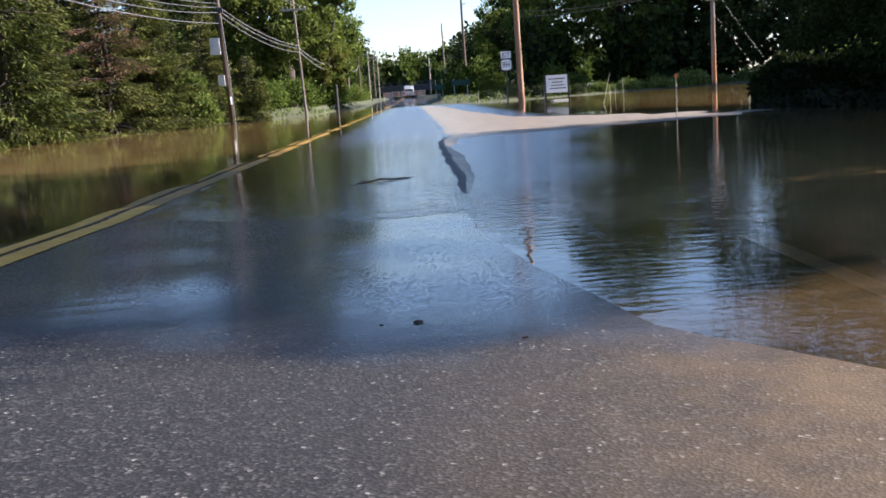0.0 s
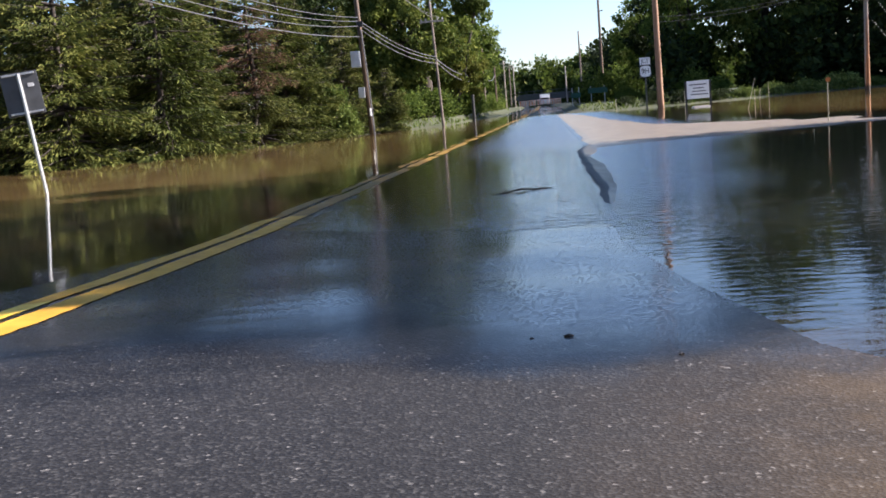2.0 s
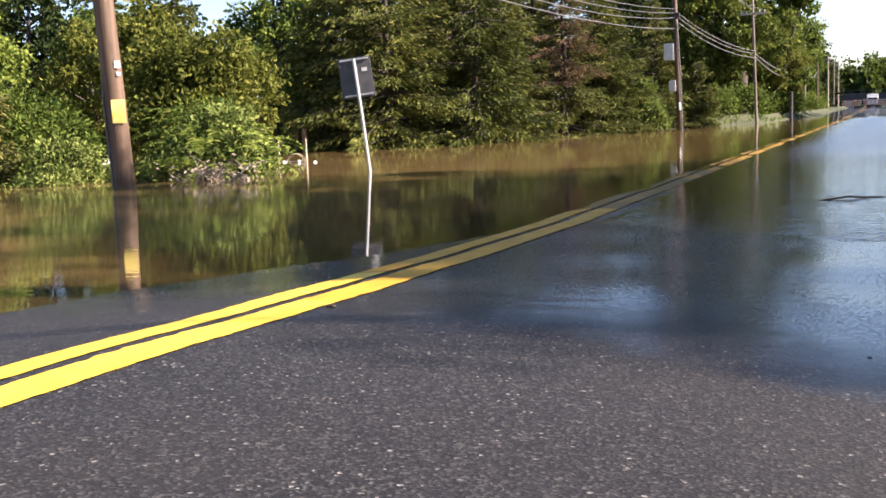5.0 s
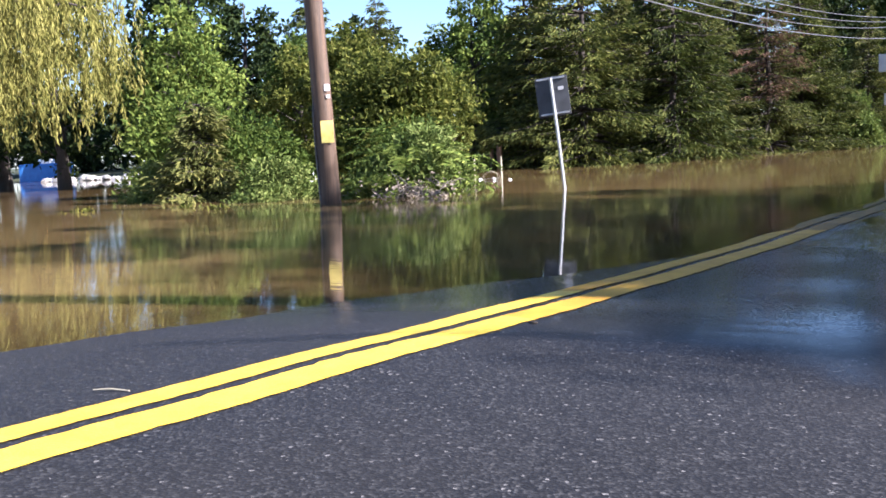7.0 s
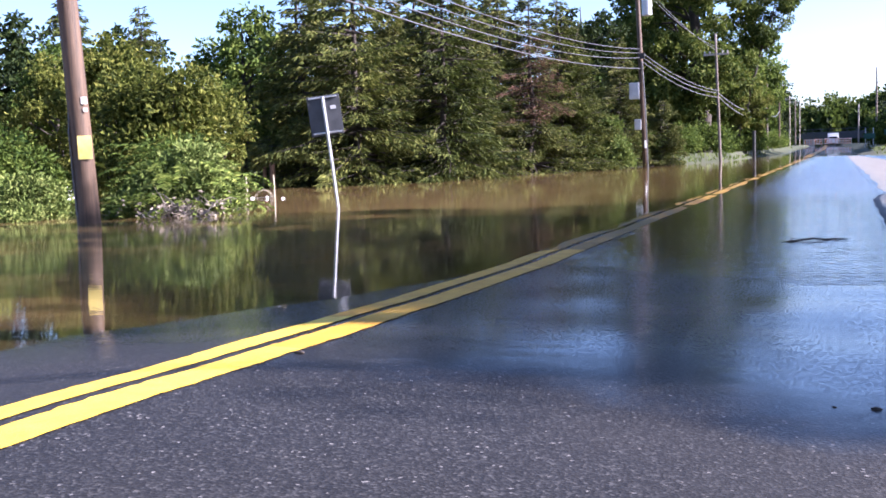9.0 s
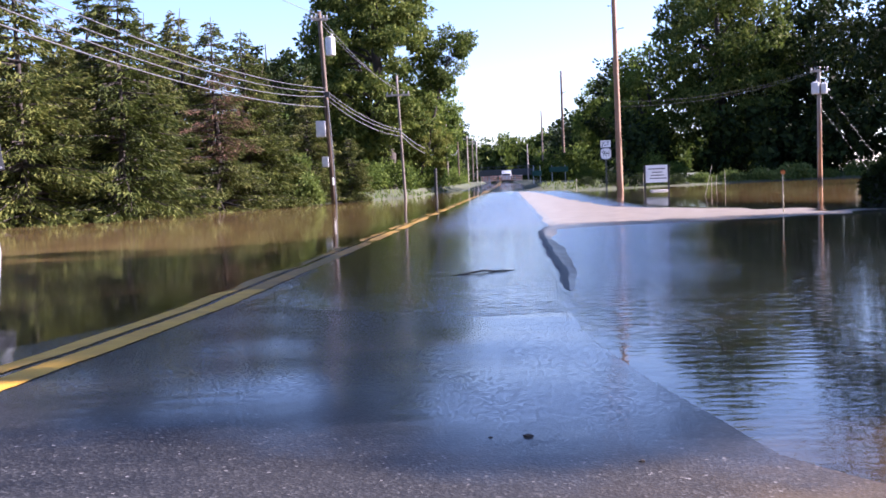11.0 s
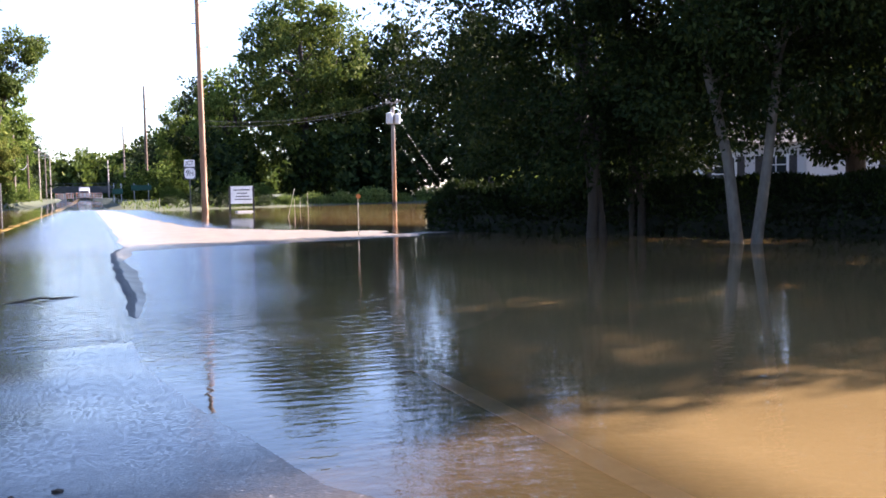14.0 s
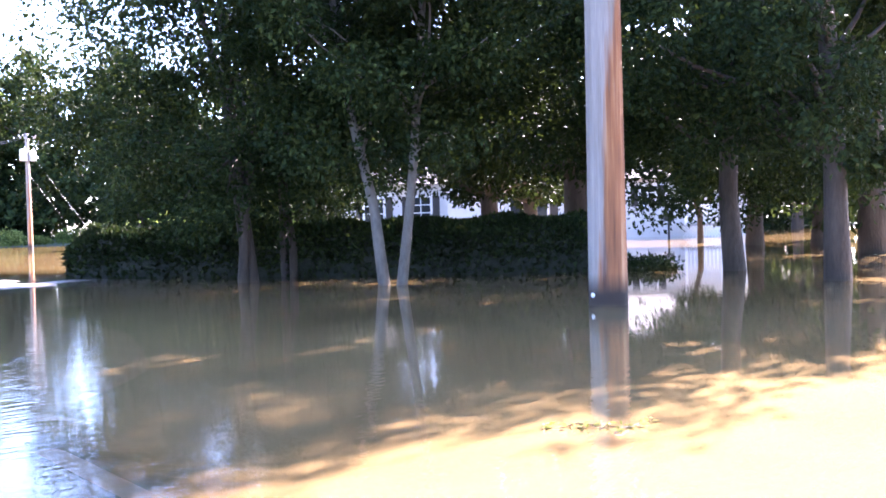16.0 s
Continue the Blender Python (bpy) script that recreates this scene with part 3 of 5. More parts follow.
def painted_line(u0, u1, y0, y1, material, name, seed):
    rng = np.random.default_rng(seed)
    b, verts = Build(), []
    ys = [y for y in np.arange(y0, min(y1, 24), 0.05)] + [y for y in ROAD_Y if 24 <= y <= y1]
    for y in ys:
        e0, e1 = rng.normal(0, 0.0035, 2)
        for u in (u0 + e0, (u0 + u1) / 2, u1 + e1):
            verts.append((float(road_x(y)) + u, y, float(road_z(u, y)) + 0.005))
    i = (np.arange(len(ys) - 1)[:, None] * 3 + np.arange(2)).ravel()
    b.add(verts, np.stack([i, i + 1, i + 4, i + 3], 1).tolist())
    return part(name, b, material, road, "worn yellow no-passing stripe" if material == YELLOW else "yellow stripe dulled by silt and painted shade")


def make_drive():
    b, verts = Build(), []
    ys = steps((8.2, 24, 0.12), (24, 70, 0.7))
    ss = np.array([-0.02, 0.0, 0.03, 0.06, 0.11, 0.2, 0.27, 0.34, 0.6, 1, 1.5, 2, 2.6, 3.3, 4, 5, 6, 7, 8, 9, 10, 11])
    for y in ys:
        wob = 0.010 * math.sin(y * 1.9) + 0.008 * math.sin(y * 3.7 + 1) + 0.006 * math.sin(y * 9.3)
        for s in ss:
            verts.append((float(lip_x(y)) + s + wob * (s < 0.5), y, float(drive_z(s, y)) if s >= 0 else -0.25))
    n = len(ss)
    i = (np.arange(len(ys) - 1)[:, None] * n + np.arange(n - 1)).ravel()
    b.add(verts, np.stack([i, i + 1, i + n + 1, i + n], 1).tolist())
    return b


apron = part("gravel_apron", make_drive(), APRON, smooth=True)
apron.data.materials.append(BROKEN_EDGE)
for k, poly in enumerate(apron.data.polygons):
    if k % 21 < 4 and poly.center.y < 20.2:
        poly.material_index = 1
tagged(apron, "wet silty gravel apron rising beside the flooded lane", "pavement", kind="structure")
for k, (u0, u1) in enumerate(((-0.225, -0.04), (0.035, 0.22))):
    dull_from = (5.75, 4.75)[k]
    painted_line(u0, u1, -20, dull_from, YELLOW, "yellow_line", 1 + k)
    painted_line(u0, u1, dull_from - 0.05, 10, YELLOW_SILTED_SHADED, "yellow_line", 5 + k)
    painted_line(u0, u1, 9.95, 300, YELLOW_SUNK_SHADED, "yellow_line", 3 + k)


edge_line, line_y = Build(), np.arange(2.4, 7.6, 0.1)
edge_verts = []
for y in line_y:
    x = 2.17 + 0.012 * y
    edge_verts += [(x + dx, y, float(land(x + dx, y)) + 0.008) for dx in (0.0, 0.13)]
edge_line.add(edge_verts, [(2 * i, 2 * i + 1, 2 * i + 3, 2 * i + 2) for i in range(len(line_y) - 1)])
part("edge_line", edge_line, WHITE_LINE, road, "white edge stripe under shallow silty water")


# ---- trees ----
def ball(rng, n):
    d = rng.normal(size=(n, 3))
    return d / np.linalg.norm(d, axis=1, keepdims=True)


def limb(rng, a, b, sag=0.1, n=5, wobble=0.05):
    a, b = np.array(a, float), np.array(b, float)
    pts = [a + (b - a) * t for t in np.linspace(0, 1, n)]
    span = np.linalg.norm(b - a)
    for i in range(1, n - 1):
        pts[i] = pts[i] + rng.normal(0, wobble, 3) * span + np.array([0, 0, sag * span * math.sin(math.pi * i / (n - 1))])
    return [tuple(p) for p in pts]


def broadleaf(name, seed, height, spread, base, girth, clumps, leaves, leaf, bark, leafage, label, category="tree",
              group="", lean=(0, 0), droop=0.25, stems=1, top=0.75, clump=0.165, fork=0.35, low=0.5, shift=(0, 0), tilt=(0, 0), bend=0.010):
    """A tree with a tapered trunk, limbs and a crown of leaf clumps with gaps between them."""
    rng = np.random.default_rng(seed)
    ob = thing(name, (0, 0, 0), label, category, group)
    mid = base + (height - base) * low
    half = (height - base) * (1 - low)
    # clump centres fill the crown, more of them towards its outside
    d = ball(rng, clumps)
    r = rng.uniform(0.25, 1.0, clumps) ** 0.55
    waist = np.where(d[:, 2] > 0, 1.0, 0.92)
    ctr = np.stack([d[:, 0] * r * spread * waist, d[:, 1] * r * spread * waist, mid + d[:, 2] * r * np.where(d[:, 2] > 0, half, mid - base)], 1)
    ctr[:, :2] *= (1 - (1 - top) * np.clip((ctr[:, 2:3] - mid) / half, 0, 1))
    ctr[:, :2] += np.array(lean) * (ctr[:, 2:3] / height) + np.array(shift) + np.array(tilt) * (ctr[:, 2:3] / mid - 1)
    crad = spread * clump * rng.uniform(0.65, 1.35, clumps)
    wood = Build()
    for s in range(stems):
        foot = np.array([0.0, 0.0, -0.4]) if stems == 1 else np.array([*(rng.normal(0, girth * 1.3, 2)), -0.4])
        tip = np.array([lean[0], lean[1], height * 0.93]) + np.array([*rng.normal(0, spread * (0.05 if stems == 1 else 0.25), 2), 0])
        trunk = limb(rng, foot, tip, 0.0, 8, bend)
        rad = [girth * (1.0 - 0.9 * t) ** 0.9 for t in np.linspace(0, 1, 8)]
        rad[0] *= 1.18
        wood.tube(trunk, rad, 10)
        n_limb = max(6, int(26 / stems))
        for k in rng.choice(clumps, min(n_limb, clumps), replace=False):
            c = ctr[k]
            hgt = np.clip(c[2] - np.linalg.norm(c[:2]) * rng.uniform(0.35, 0.9), height * fork * 0.5, height * 0.85)
            t = np.clip((hgt + 0.4) / (height * 0.93 + 0.4), 0, 0.95) * 7
            i = int(t)
            p0 = np.array(trunk[i]) + (np.array(trunk[min(i + 1, 7)]) - np.array(trunk[i])) * (t - i)
            r0 = max(girth * (1 - 0.9 * t / 7) * 0.45, 0.015)
            wood.tube(limb(rng, p0, c, 0.06), [r0, r0 * 0.8, r0 * 0.6, r0 * 0.4, 0.012], 6)
    part("trunk", wood, bark, ob, smooth=True)
    # leaves: flattened sprays inside each clump
    which = rng.integers(0, clumps, leaves)
    d = ball(rng, leaves)
    rr = rng.uniform(0, 1, leaves) ** 0.45
    off = d * rr[:, None] * crad[which][:, None]
    off[:, 2] *= 0.62
    pos = ctr[which] + off
    pos[:, 2] -= droop * crad[which] * rng.uniform(0, 1, leaves) ** 2 * 1.4
    pos[:, 2] = np.maximum(pos[:, 2], base * 0.75)
    out = d * 0.7 + ball(rng, leaves) * 0.8 + np.array([0, 0, -0.35])
    crown_b = Build().leaves(pos, out, leaf * rng.uniform(0.6, 1.35, leaves), 0.6, rng)
    part("crown", crown_b, leafage, ob)
    return ob


def conifer(name, seed, height, spread, base, girth, whorls, sprays, leaf, leafage, label, group="", ragged=0.25, dead=0.0, slope=0.9):
    """A spruce or cedar: whorls of drooping branches hung with needle sprays."""
    rng = np.random.default_rng(seed)
    ob = thing(name, (0, 0, 0), label, "conifer", group)
    wood, pos, out = Build(), [], []
    trunk = limb(rng, (0, 0, -0.4), (rng.normal(0, 0.15), rng.normal(0, 0.15), height), 0.0, 8, 0.008)
    wood.tube(trunk, [girth * (1 - 0.93 * t) for t in np.linspace(0, 1, 8)], 8)
    dead_at = rng.uniform(0, 2 * math.pi)
    for w in range(whorls):
        t = (w + rng.uniform(-0.3, 0.3)) / whorls
        z = base + (height - base) * np.clip(t, 0, 0.985)
        reach = spread * (1 - t) ** slope * rng.uniform(1 - ragged, 1 + ragged) + 0.12
        for k in range(rng.integers(5, 8)):
            a = rng.uniform(0, 2 * math.pi)
            L = reach * rng.uniform(0.75, 1.15)
            p0 = np.array([0, 0, z])
            d = np.array([math.cos(a), math.sin(a), rng.uniform(-0.28, 0.08) + 0.25 * t])
            pts = [p0 + d * L * s + np.array([0, 0, -0.10 * L * s * s + 0.12 * L * max(0, s - 0.7)]) for s in (0, 0.35, 0.7, 1.0)]
            wood.tube([tuple(p) for p in pts], [0.035 + 0.012 * L, 0.025, 0.015, 0.006], 5)
            n = max(5, int(sprays * L * (0.5 + 0.5 * L / spread) / (whorls * 6 * spread * 0.5)))
            s = rng.uniform(0.12, 1.05, n) ** 0.8
            base_p = p0 + d * (L * s)[:, None] + np.stack([0 * s, 0 * s, -0.10 * L * s * s + 0.12 * L * np.maximum(0, s - 0.7)], 1)
            wide = 0.30 * L * (1.05 - s) + 0.10
            side = np.array([-math.sin(a), math.cos(a), 0])
            lat = rng.uniform(-1, 1, n)
            base_p = base_p + side * (lat * wide)[:, None] + rng.normal(0, 0.05, (n, 3))
            base_p[:, 2] -= np.abs(rng.normal(0, 0.10, n)) * (0.5 + L * 0.25)
            pos.append(base_p)
            out.append(d * 0.9 + side * (lat * 0.8)[:, None] + rng.normal(0, 0.35, (n, 3)) + np.array([0, 0, -0.45]))
    part("trunk", wood, BARK, ob, smooth=True)
    pos, out = np.concatenate(pos), np.concatenate(out)
    keep = pos[:, 2] > 0.05
    pos, out = pos[keep], out[keep]
    if dead > 0:
        ang = np.arctan2(pos[:, 1], pos[:, 0])
        is_dead = (np.cos(ang - (-0.9)) > 0.35) & (pos[:, 2] > height * 0.28) & (pos[:, 2] < height * 0.72) & (rng.uniform(0, 1, len(pos)) < 0.85)
        part("dead_branch", Build().leaves(pos[is_dead], out[is_dead], leaf * 0.9 * rng.uniform(0.6, 1.4, is_dead.sum()), 0.16, rng, 0.05), NEEDLE_DEAD, ob, "dead brown needles")
        pos, out = pos[~is_dead], out[~is_dead]
    part("crown", Build().leaves(pos, out, leaf * rng.uniform(0.6, 1.4, len(pos)), 0.3, rng, 0.1), leafage, ob)
    return ob


def shrub(name, seed, width, depth, height, leaves, leaf, leafage, label, group="", clumps=26, stems=7):
    rng = np.random.default_rng(seed)
    ob = thing(name, (0, 0, 0), label, "shrub", group)
    d = ball(rng, clumps)
    d[:, 2] = np.abs(d[:, 2])
    r = rng.uniform(0.3, 1.0, clumps) ** 0.5
    ctr = d * r[:, None] * np.array([width / 2, depth / 2, height * 0.8]) + np.array([0, 0, height * 0.08])
    wood = Build()
    for k in range(min(stems, clumps)):
        wood.tube(limb(rng, (*rng.normal(0, 0.12, 2), -0.35), ctr[k], 0.05), [0.03, 0.025, 0.02, 0.014, 0.008], 5)
    part("stems", wood, BARK, ob)
    which = rng.integers(0, clumps, leaves)
    dd = ball(rng, leaves)
    crad = 0.25 * min(width, 2.2 * height) * rng.uniform(0.6, 1.2, clumps)
    pos = ctr[which] + dd * (rng.uniform(0, 1, leaves) ** 0.45 * crad[which])[:, None] * np.array([1, 1, 0.75])
    pos[:, 2] = np.abs(pos[:, 2]) + 0.02
    out = dd * 0.6 + ball(rng, leaves) * 0.8 + np.array([0, 0, 0.1])
    part("foliage", Build().leaves(pos, out, leaf * rng.uniform(0.6, 1.4, leaves), 0.55, rng), leafage, ob)
    return ob


def willow(seed):
    rng = np.random.default_rng(seed)
    ob = thing("weeping_willow", (0, 0, 0), "weeping willow with long yellow-green hanging strands over water", "tree")
    wood, pos, out = Build(), [], []
    trunk = limb(rng, (0, 0, -0.4), (0.4, 0.2, 6.5), 0.0, 7)
    wood.tube(trunk, [0.5, 0.36, 0.32, 0.28, 0.22, 0.16, 0.08], 10)
    for k in range(40):
        a, rad = rng.uniform(0, 2 * math.pi), rng.uniform(1.2, 4.6)
        top = np.array([math.cos(a) * rad, math.sin(a) * rad, 8.2 - 0.10 * rad * rad + rng.normal(0, 0.4)])
        wood.tube(limb(rng, trunk[4], top, 0.18), [0.11, 0.08, 0.06, 0.04, 0.015], 6)
        for s in range(11):
            p = top + np.array([*rng.normal(0, 0.55, 2), rng.normal(0, 0.3)])
            L = min(rng.uniform(2.0, 6.2), p[2] - rng.uniform(1.7, 3.8))
            n = int(L * 26)
            t = np.linspace(0, 1, n)
            sway = rng.normal(0, 0.12, 2)
            pos.append(np.stack([p[0] + sway[0] * t * t + rng.normal(0, 0.05, n), p[1] + sway[1] * t * t + rng.normal(0, 0.05, n), p[2] - L * t], 1))
            out.append(np.stack([rng.normal(0, 0.35, n), rng.normal(0, 0.35, n), -np.ones(n)], 1))
    part("trunk", wood, BARK, ob, smooth=True)
    pos, out = np.concatenate(pos), np.concatenate(out)
    part("crown", Build().leaves(pos, out, 0.24 * rng.uniform(0.6, 1.3, len(pos)), 0.22, rng, 0.08), LEAF_WILLOW, ob)
    return ob


def plant(ob, x, y, turn=0.0, size=1.0, sink=0.0):
    """Stand a thing on the ground."""
    ob.matrix_world = Matrix.LocRotScale((x, y, float(land(x, y)) - sink), Euler((0, 0, radians(turn))), (size, size, size))
    return ob


def again(ob, x, y, turn=0.0, size=1.0, label=""):
    c = copy_thing(ob, Matrix.Identity(4))
    plant(c, x, y, turn, size)
    if label:
        c["label"] = label
    return c


ROW, BACK = "conifers along the flooded bank", "woodland trees"
# spruces and cedars along the left bank
plant(conifer("spruce_tree", 11, 10.5, 3.6, 0.25, 0.2, 40, 24000, 0.23, NEEDLE, "tall dark green spruce on the flooded bank", ROW), -16.6, 34.5)
spruce_b = plant(conifer("spruce_tree", 12, 9.6, 3.0, 0.2, 0.18, 38, 18000, 0.245, NEEDLE, "dense dark green spruce on the flooded bank", ROW), -14.0, 37.2)
cedar_a = plant(conifer("cedar_tree", 13, 8.6, 2.6, 0.15, 0.17, 40, 17000, 0.235, NEEDLE_WARM, "olive green cedar on the flooded bank", ROW, 0.3), -14.6, 41.6)
plant(conifer("cedar_tree", 14, 8.9, 2.7, 0.2, 0.17, 40, 22000, 0.21, NEEDLE_WARM, "olive cedar with a patch of dead brown branches", ROW, 0.3, dead=1.0), -12.6, 44.6)
for x, y, turn, size in ((-29.6, 38.6, 60, 0.88), (-32.6, 37.2, 10, 0.98), (-19.4, 35.6, 120, 0.92), (-12.0, 47.6, 200, 0.9), (-20.8, 40.2, 30, 1.05), (-17.2, 42.5, 75, 1.05)):
    again(spruce_b, x, y, turn, size)
for x, y, turn, size in ((-11.6, 48.5, 80, 0.86), (-10.2, 53.5, 160, 0.8), (-17.0, 38.8, 250, 0.95), (-15.2, 47.5, 20, 1.1)):
    again(cedar_a, x, y, turn, size)
plant(conifer("small_cedar", 15, 3.7, 0.95, 0.1, 0.07, 22, 6000, 0.17, NEEDLE_WARM, "small upright yellowish cedar beside a utility pole", "", 0.3, slope=0.55), -8.2, 55.5)
plant(shrub("vine_thicket", 16, 2.6, 1.8, 3.0, 4200, 0.20, LEAF_LIME, "pale green vine smothering a bush on the bank"), -10.3, 49.6)

# the big tree over the left bank, far down the road
big = plant(broadleaf("cottonwood_tree", 21, 21.5, 5.7, 1.0, 0.62, 230, 56000, 0.31, BARK, LEAF_COTTON, "huge leafy tree with a heavy trunk beside the road", lean=(-0.6, 0), low=0.35, top=0.8, shift=(-0.9, 0)), -8.8, 78)
plant(broadleaf("leaning_tree", 22, 13.2, 2.5, 7.0, 0.19, 46, 8500, 0.22, BARK, LEAF_COTTON, "open crowned tree leaning over the road", lean=(3.5, 0.5), clump=0.26), -6.7, 80)

wood_a = plant(broadleaf("broadleaf_tree", 31, 12.0, 4.4, 0.9, 0.3, 120, 7300, 0.36, BARK, LEAF_OAK, "full round green tree behind the flooded bank", group=BACK), -24.5, 39, size=0.67)
wood_b = plant(broadleaf("broadleaf_tree", 32, 10.0, 3.6, 0.7, 0.24, 110, 9500, 0.30, BARK, LEAF_YELLOW, "yellowing green tree standing in flood water", group=BACK), -19.4, 24.2, size=0.52)
wood_c = plant(broadleaf("broadleaf_tree", 33, 14.5, 4.6, 0.8, 0.34, 130, 6800, 0.43, BARK, LEAF_SHADED, "tall dark green tree in the woods", group=BACK), -29, 47, size=0.6)
for ob, x, y, turn, size in ((wood_a, -31, 38, 40, 0.58), (wood_c, -22, 50, 100, 0.5), (wood_c, -36, 46, 150, 0.62), (wood_a, -27, 31, 210, 0.52), (wood_b, -23.2, 26, 80, 0.5),
                             (wood_b, -17.8, 26.5, 300, 0.4), (wood_a, -20, 57, 10, 0.8), (wood_c, -15, 66, 60, 0.75), (wood_a, -16, 74, 130, 0.85), (wood_c, -13, 90, 220, 1.2),
                             (wood_a, -30, 26.5, 330, 0.62), (wood_c, -44, 44, 75, 0.75), (wood_c, -64, 52, 15, 0.8), (wood_c, -50, 45, 200, 1.0), (wood_a, -37, 33, 190, 0.6), (wood_c, -27, 56, 45, 0.6), (wood_b, -5.9, 81, 140, 0.62), (wood_a, -7.5, 96, 20, 1.0), (wood_b, -8, 104, 260, 0.9), (wood_a, -9, 118, 200, 1.0), (wood_c, -11, 140, 10, 1.0), (wood_a, -10, 165, 100, 1.0), (wood_c, -10, 195, 10, 1.0)):
    again(ob, x, y, turn, size)
plant(willow(41), -28.8, 17.0)

# bushes in the water by the left pole
bush_a = plant(shrub("sumac_bush", 51, 3.4, 2.8, 3.3, 9000, 0.15, LEAF_OAK, "leafy green bush standing in flood water", "bushes by the pole"), -13.0, 18.3, size=0.68)
bush_b = plant(shrub("sumac_bush", 52, 2.8, 2.2, 1.7, 7000, 0.13, LEAF_LIME, "bright green bush trailing into flood water", "bushes by the pole"), -11.7, 16.9)
plant(shrub("locust_bush", 53, 3.4, 3.0, 4.3, 11000, 0.14, LEAF_YELLOW, "tall yellowing bush behind the pole", "bushes by the pole"), -14.9, 20.6, size=1.08)
again(bush_a, -16.6, 17.4, 120, 0.8)
again(bush_a, -20.5, 18.6, 200, 1.1)
again(bush_b, -14.4, 15.6, 60, 0.7)
again(bush_b, -18.3, 16.0, 160, 0.75)
plant(conifer("young_pine", 54, 2.6, 1.3, 0.05, 0.06, 24, 11000, 0.16, NEEDLE_WARM, "small bushy pine standing at the water's edge", "", 0.35), -17.0, 15.9)



def frond_spray(ob, seed, width, height, count):
    """Arching compound leaves: a stalk with pairs of narrow leaflets."""
    rng = np.random.default_rng(seed)
    pos, out, stalk = [], [], Build()
    for i in range(count):
        a = rng.uniform(0, 2 * math.pi)
        r = rng.uniform(0.45, 1.0)
        foot = np.array([math.cos(a) * width / 2 * r, math.sin(a) * width / 2 * r, height * rng.uniform(0.25, 0.9)])
        L = rng.uniform(0.4, 0.65)
        d = np.array([math.cos(a), math.sin(a), rng.uniform(0.1, 0.5)])
        side = np.array([-math.sin(a), math.cos(a), 0.0])
        t = np.linspace(0.12, 1.0, 10)
        rib = foot + d * (L * t)[:, None] - np.array([0, 0, 0.55]) * (L * t * t)[:, None]
        stalk.tube([tuple(rib[0]), tuple(rib[5]), tuple(rib[9])], [0.006, 0.005, 0.003], 4)
        for s in (-1, 1):
            pos.append(rib)
            out.append(np.tile(side * s + d * 0.35 + np.array([0, 0, -0.35]), (10, 1)) + rng.normal(0, 0.08, (10, 3)))
    pos, out = np.concatenate(pos), np.concatenate(out)
    part("fronds", stalk.leaves(pos, out, 0.15 * rng.uniform(0.8, 1.2, len(pos)), 0.3, rng, 0.06), LEAF_OAK, ob, "long compound leaves with paired leaflets")


frond_spray(bush_a, 55, 3.0, 2.9, 130)
frond_spray(bush_b, 56, 2.6, 1.5, 70)
tuft = plant(shrub("water_weed", 57, 1.5, 1.0, 0.35, 380, 0.11, LEAF_YELLOW, "sparse yellow-green weeds poking out of flood water", "weeds in the flood water", 14, 10), -13.6, 13.0)
for x, y, turn, s in ((-15.0, 13.6, 80, 0.9), (-12.4, 10.9, 160, 0.6), (-16.8, 12.4, 30, 1.0), (-11.6, 12.6, 240, 0.55)):
    again(tuft, x, y, turn, s)

# right bank, far
right_a = plant(broadleaf("sycamore_tree", 61, 21.0, 6.6, 0.5, 0.5, 200, 26000, 0.36, BARK, LEAF_COTTON, "tall broad green tree on the far bank, sunlit to one side", group=BACK), 20.5, 91)
right_b = plant(broadleaf("broadleaf_tree", 62, 17.5, 5.8, 0.4, 0.42, 160, 9200, 0.49, BARK, LEAF_SHADED, "dark green tree on the far bank", group=BACK), 29, 92)
for ob, x, y, turn, size in ((right_b, 37, 88, 70, 1.05), (right_a, 46, 84, 120, 0.9), (right_b, 24, 99, 200, 1.0), (wood_a, 14.6, 96, 40, 1.1), (wood_c, 13.2, 104, 20, 0.95), (right_b, 54, 76, 300, 1.0),
                             (wood_a, 12.2, 112, 200, 0.95), (wood_b, 13.5, 128, 90, 1.1), (right_b, 62, 66, 10, 1.0), (right_b, 70, 54, 100, 1.0), (wood_a, 16, 150, 10, 1.0), (wood_c, 18, 170, 100, 1.0), (right_b, 33, 77, 20, 0.62), (wood_c, 41, 74, 240, 0.75), (right_b, 75, 42, 140, 1.0), (right_a, 80, 30, 10, 0.8), (wood_a, 66, 24, 10, 0.9), (wood_c, 72, 12, 60, 0.9)):
    again(ob, x, y, turn, size)
low_a = plant(shrub("creeping_shrub", 63, 3.0, 2.0, 0.75, 2600, 0.16, LEAF_LIME, "low bright shrub on the far bank", "shrubs on the far bank"), 19.5, 75.5)
for x, y, s in ((17.2, 75, 0.9), (22.6, 77, 1.3), (24.6, 76.5, 0.8), (14.6, 72.6, 0.8), (11.6, 70.5, 0.7), (28.0, 78, 1.2), (30.4, 77.5, 0.9)):
    again(low_a, x, y, 50 * s, s)
dome = plant(shrub("clipped_bush", 64, 1.7, 1.5, 0.85, 2400, 0.10, HEDGE_LEAF, "small clipped round bush by the sign", "clipped bushes by the sign"), 8.0, 69)
for x, y, s in ((6.2, 70.2, 0.75), (9.8, 68.6, 1.0), (12.6, 70.5, 0.85)):
    again(dome, x, y, 70 * s, s)
road_bush = plant(shrub("roadside_bush", 65, 6.5, 7.0, 3.4, 5200, 0.3, LEAF_OAK, "leafy bush beside the road near the overpass", "roadside bushes"), 7.2, 112)
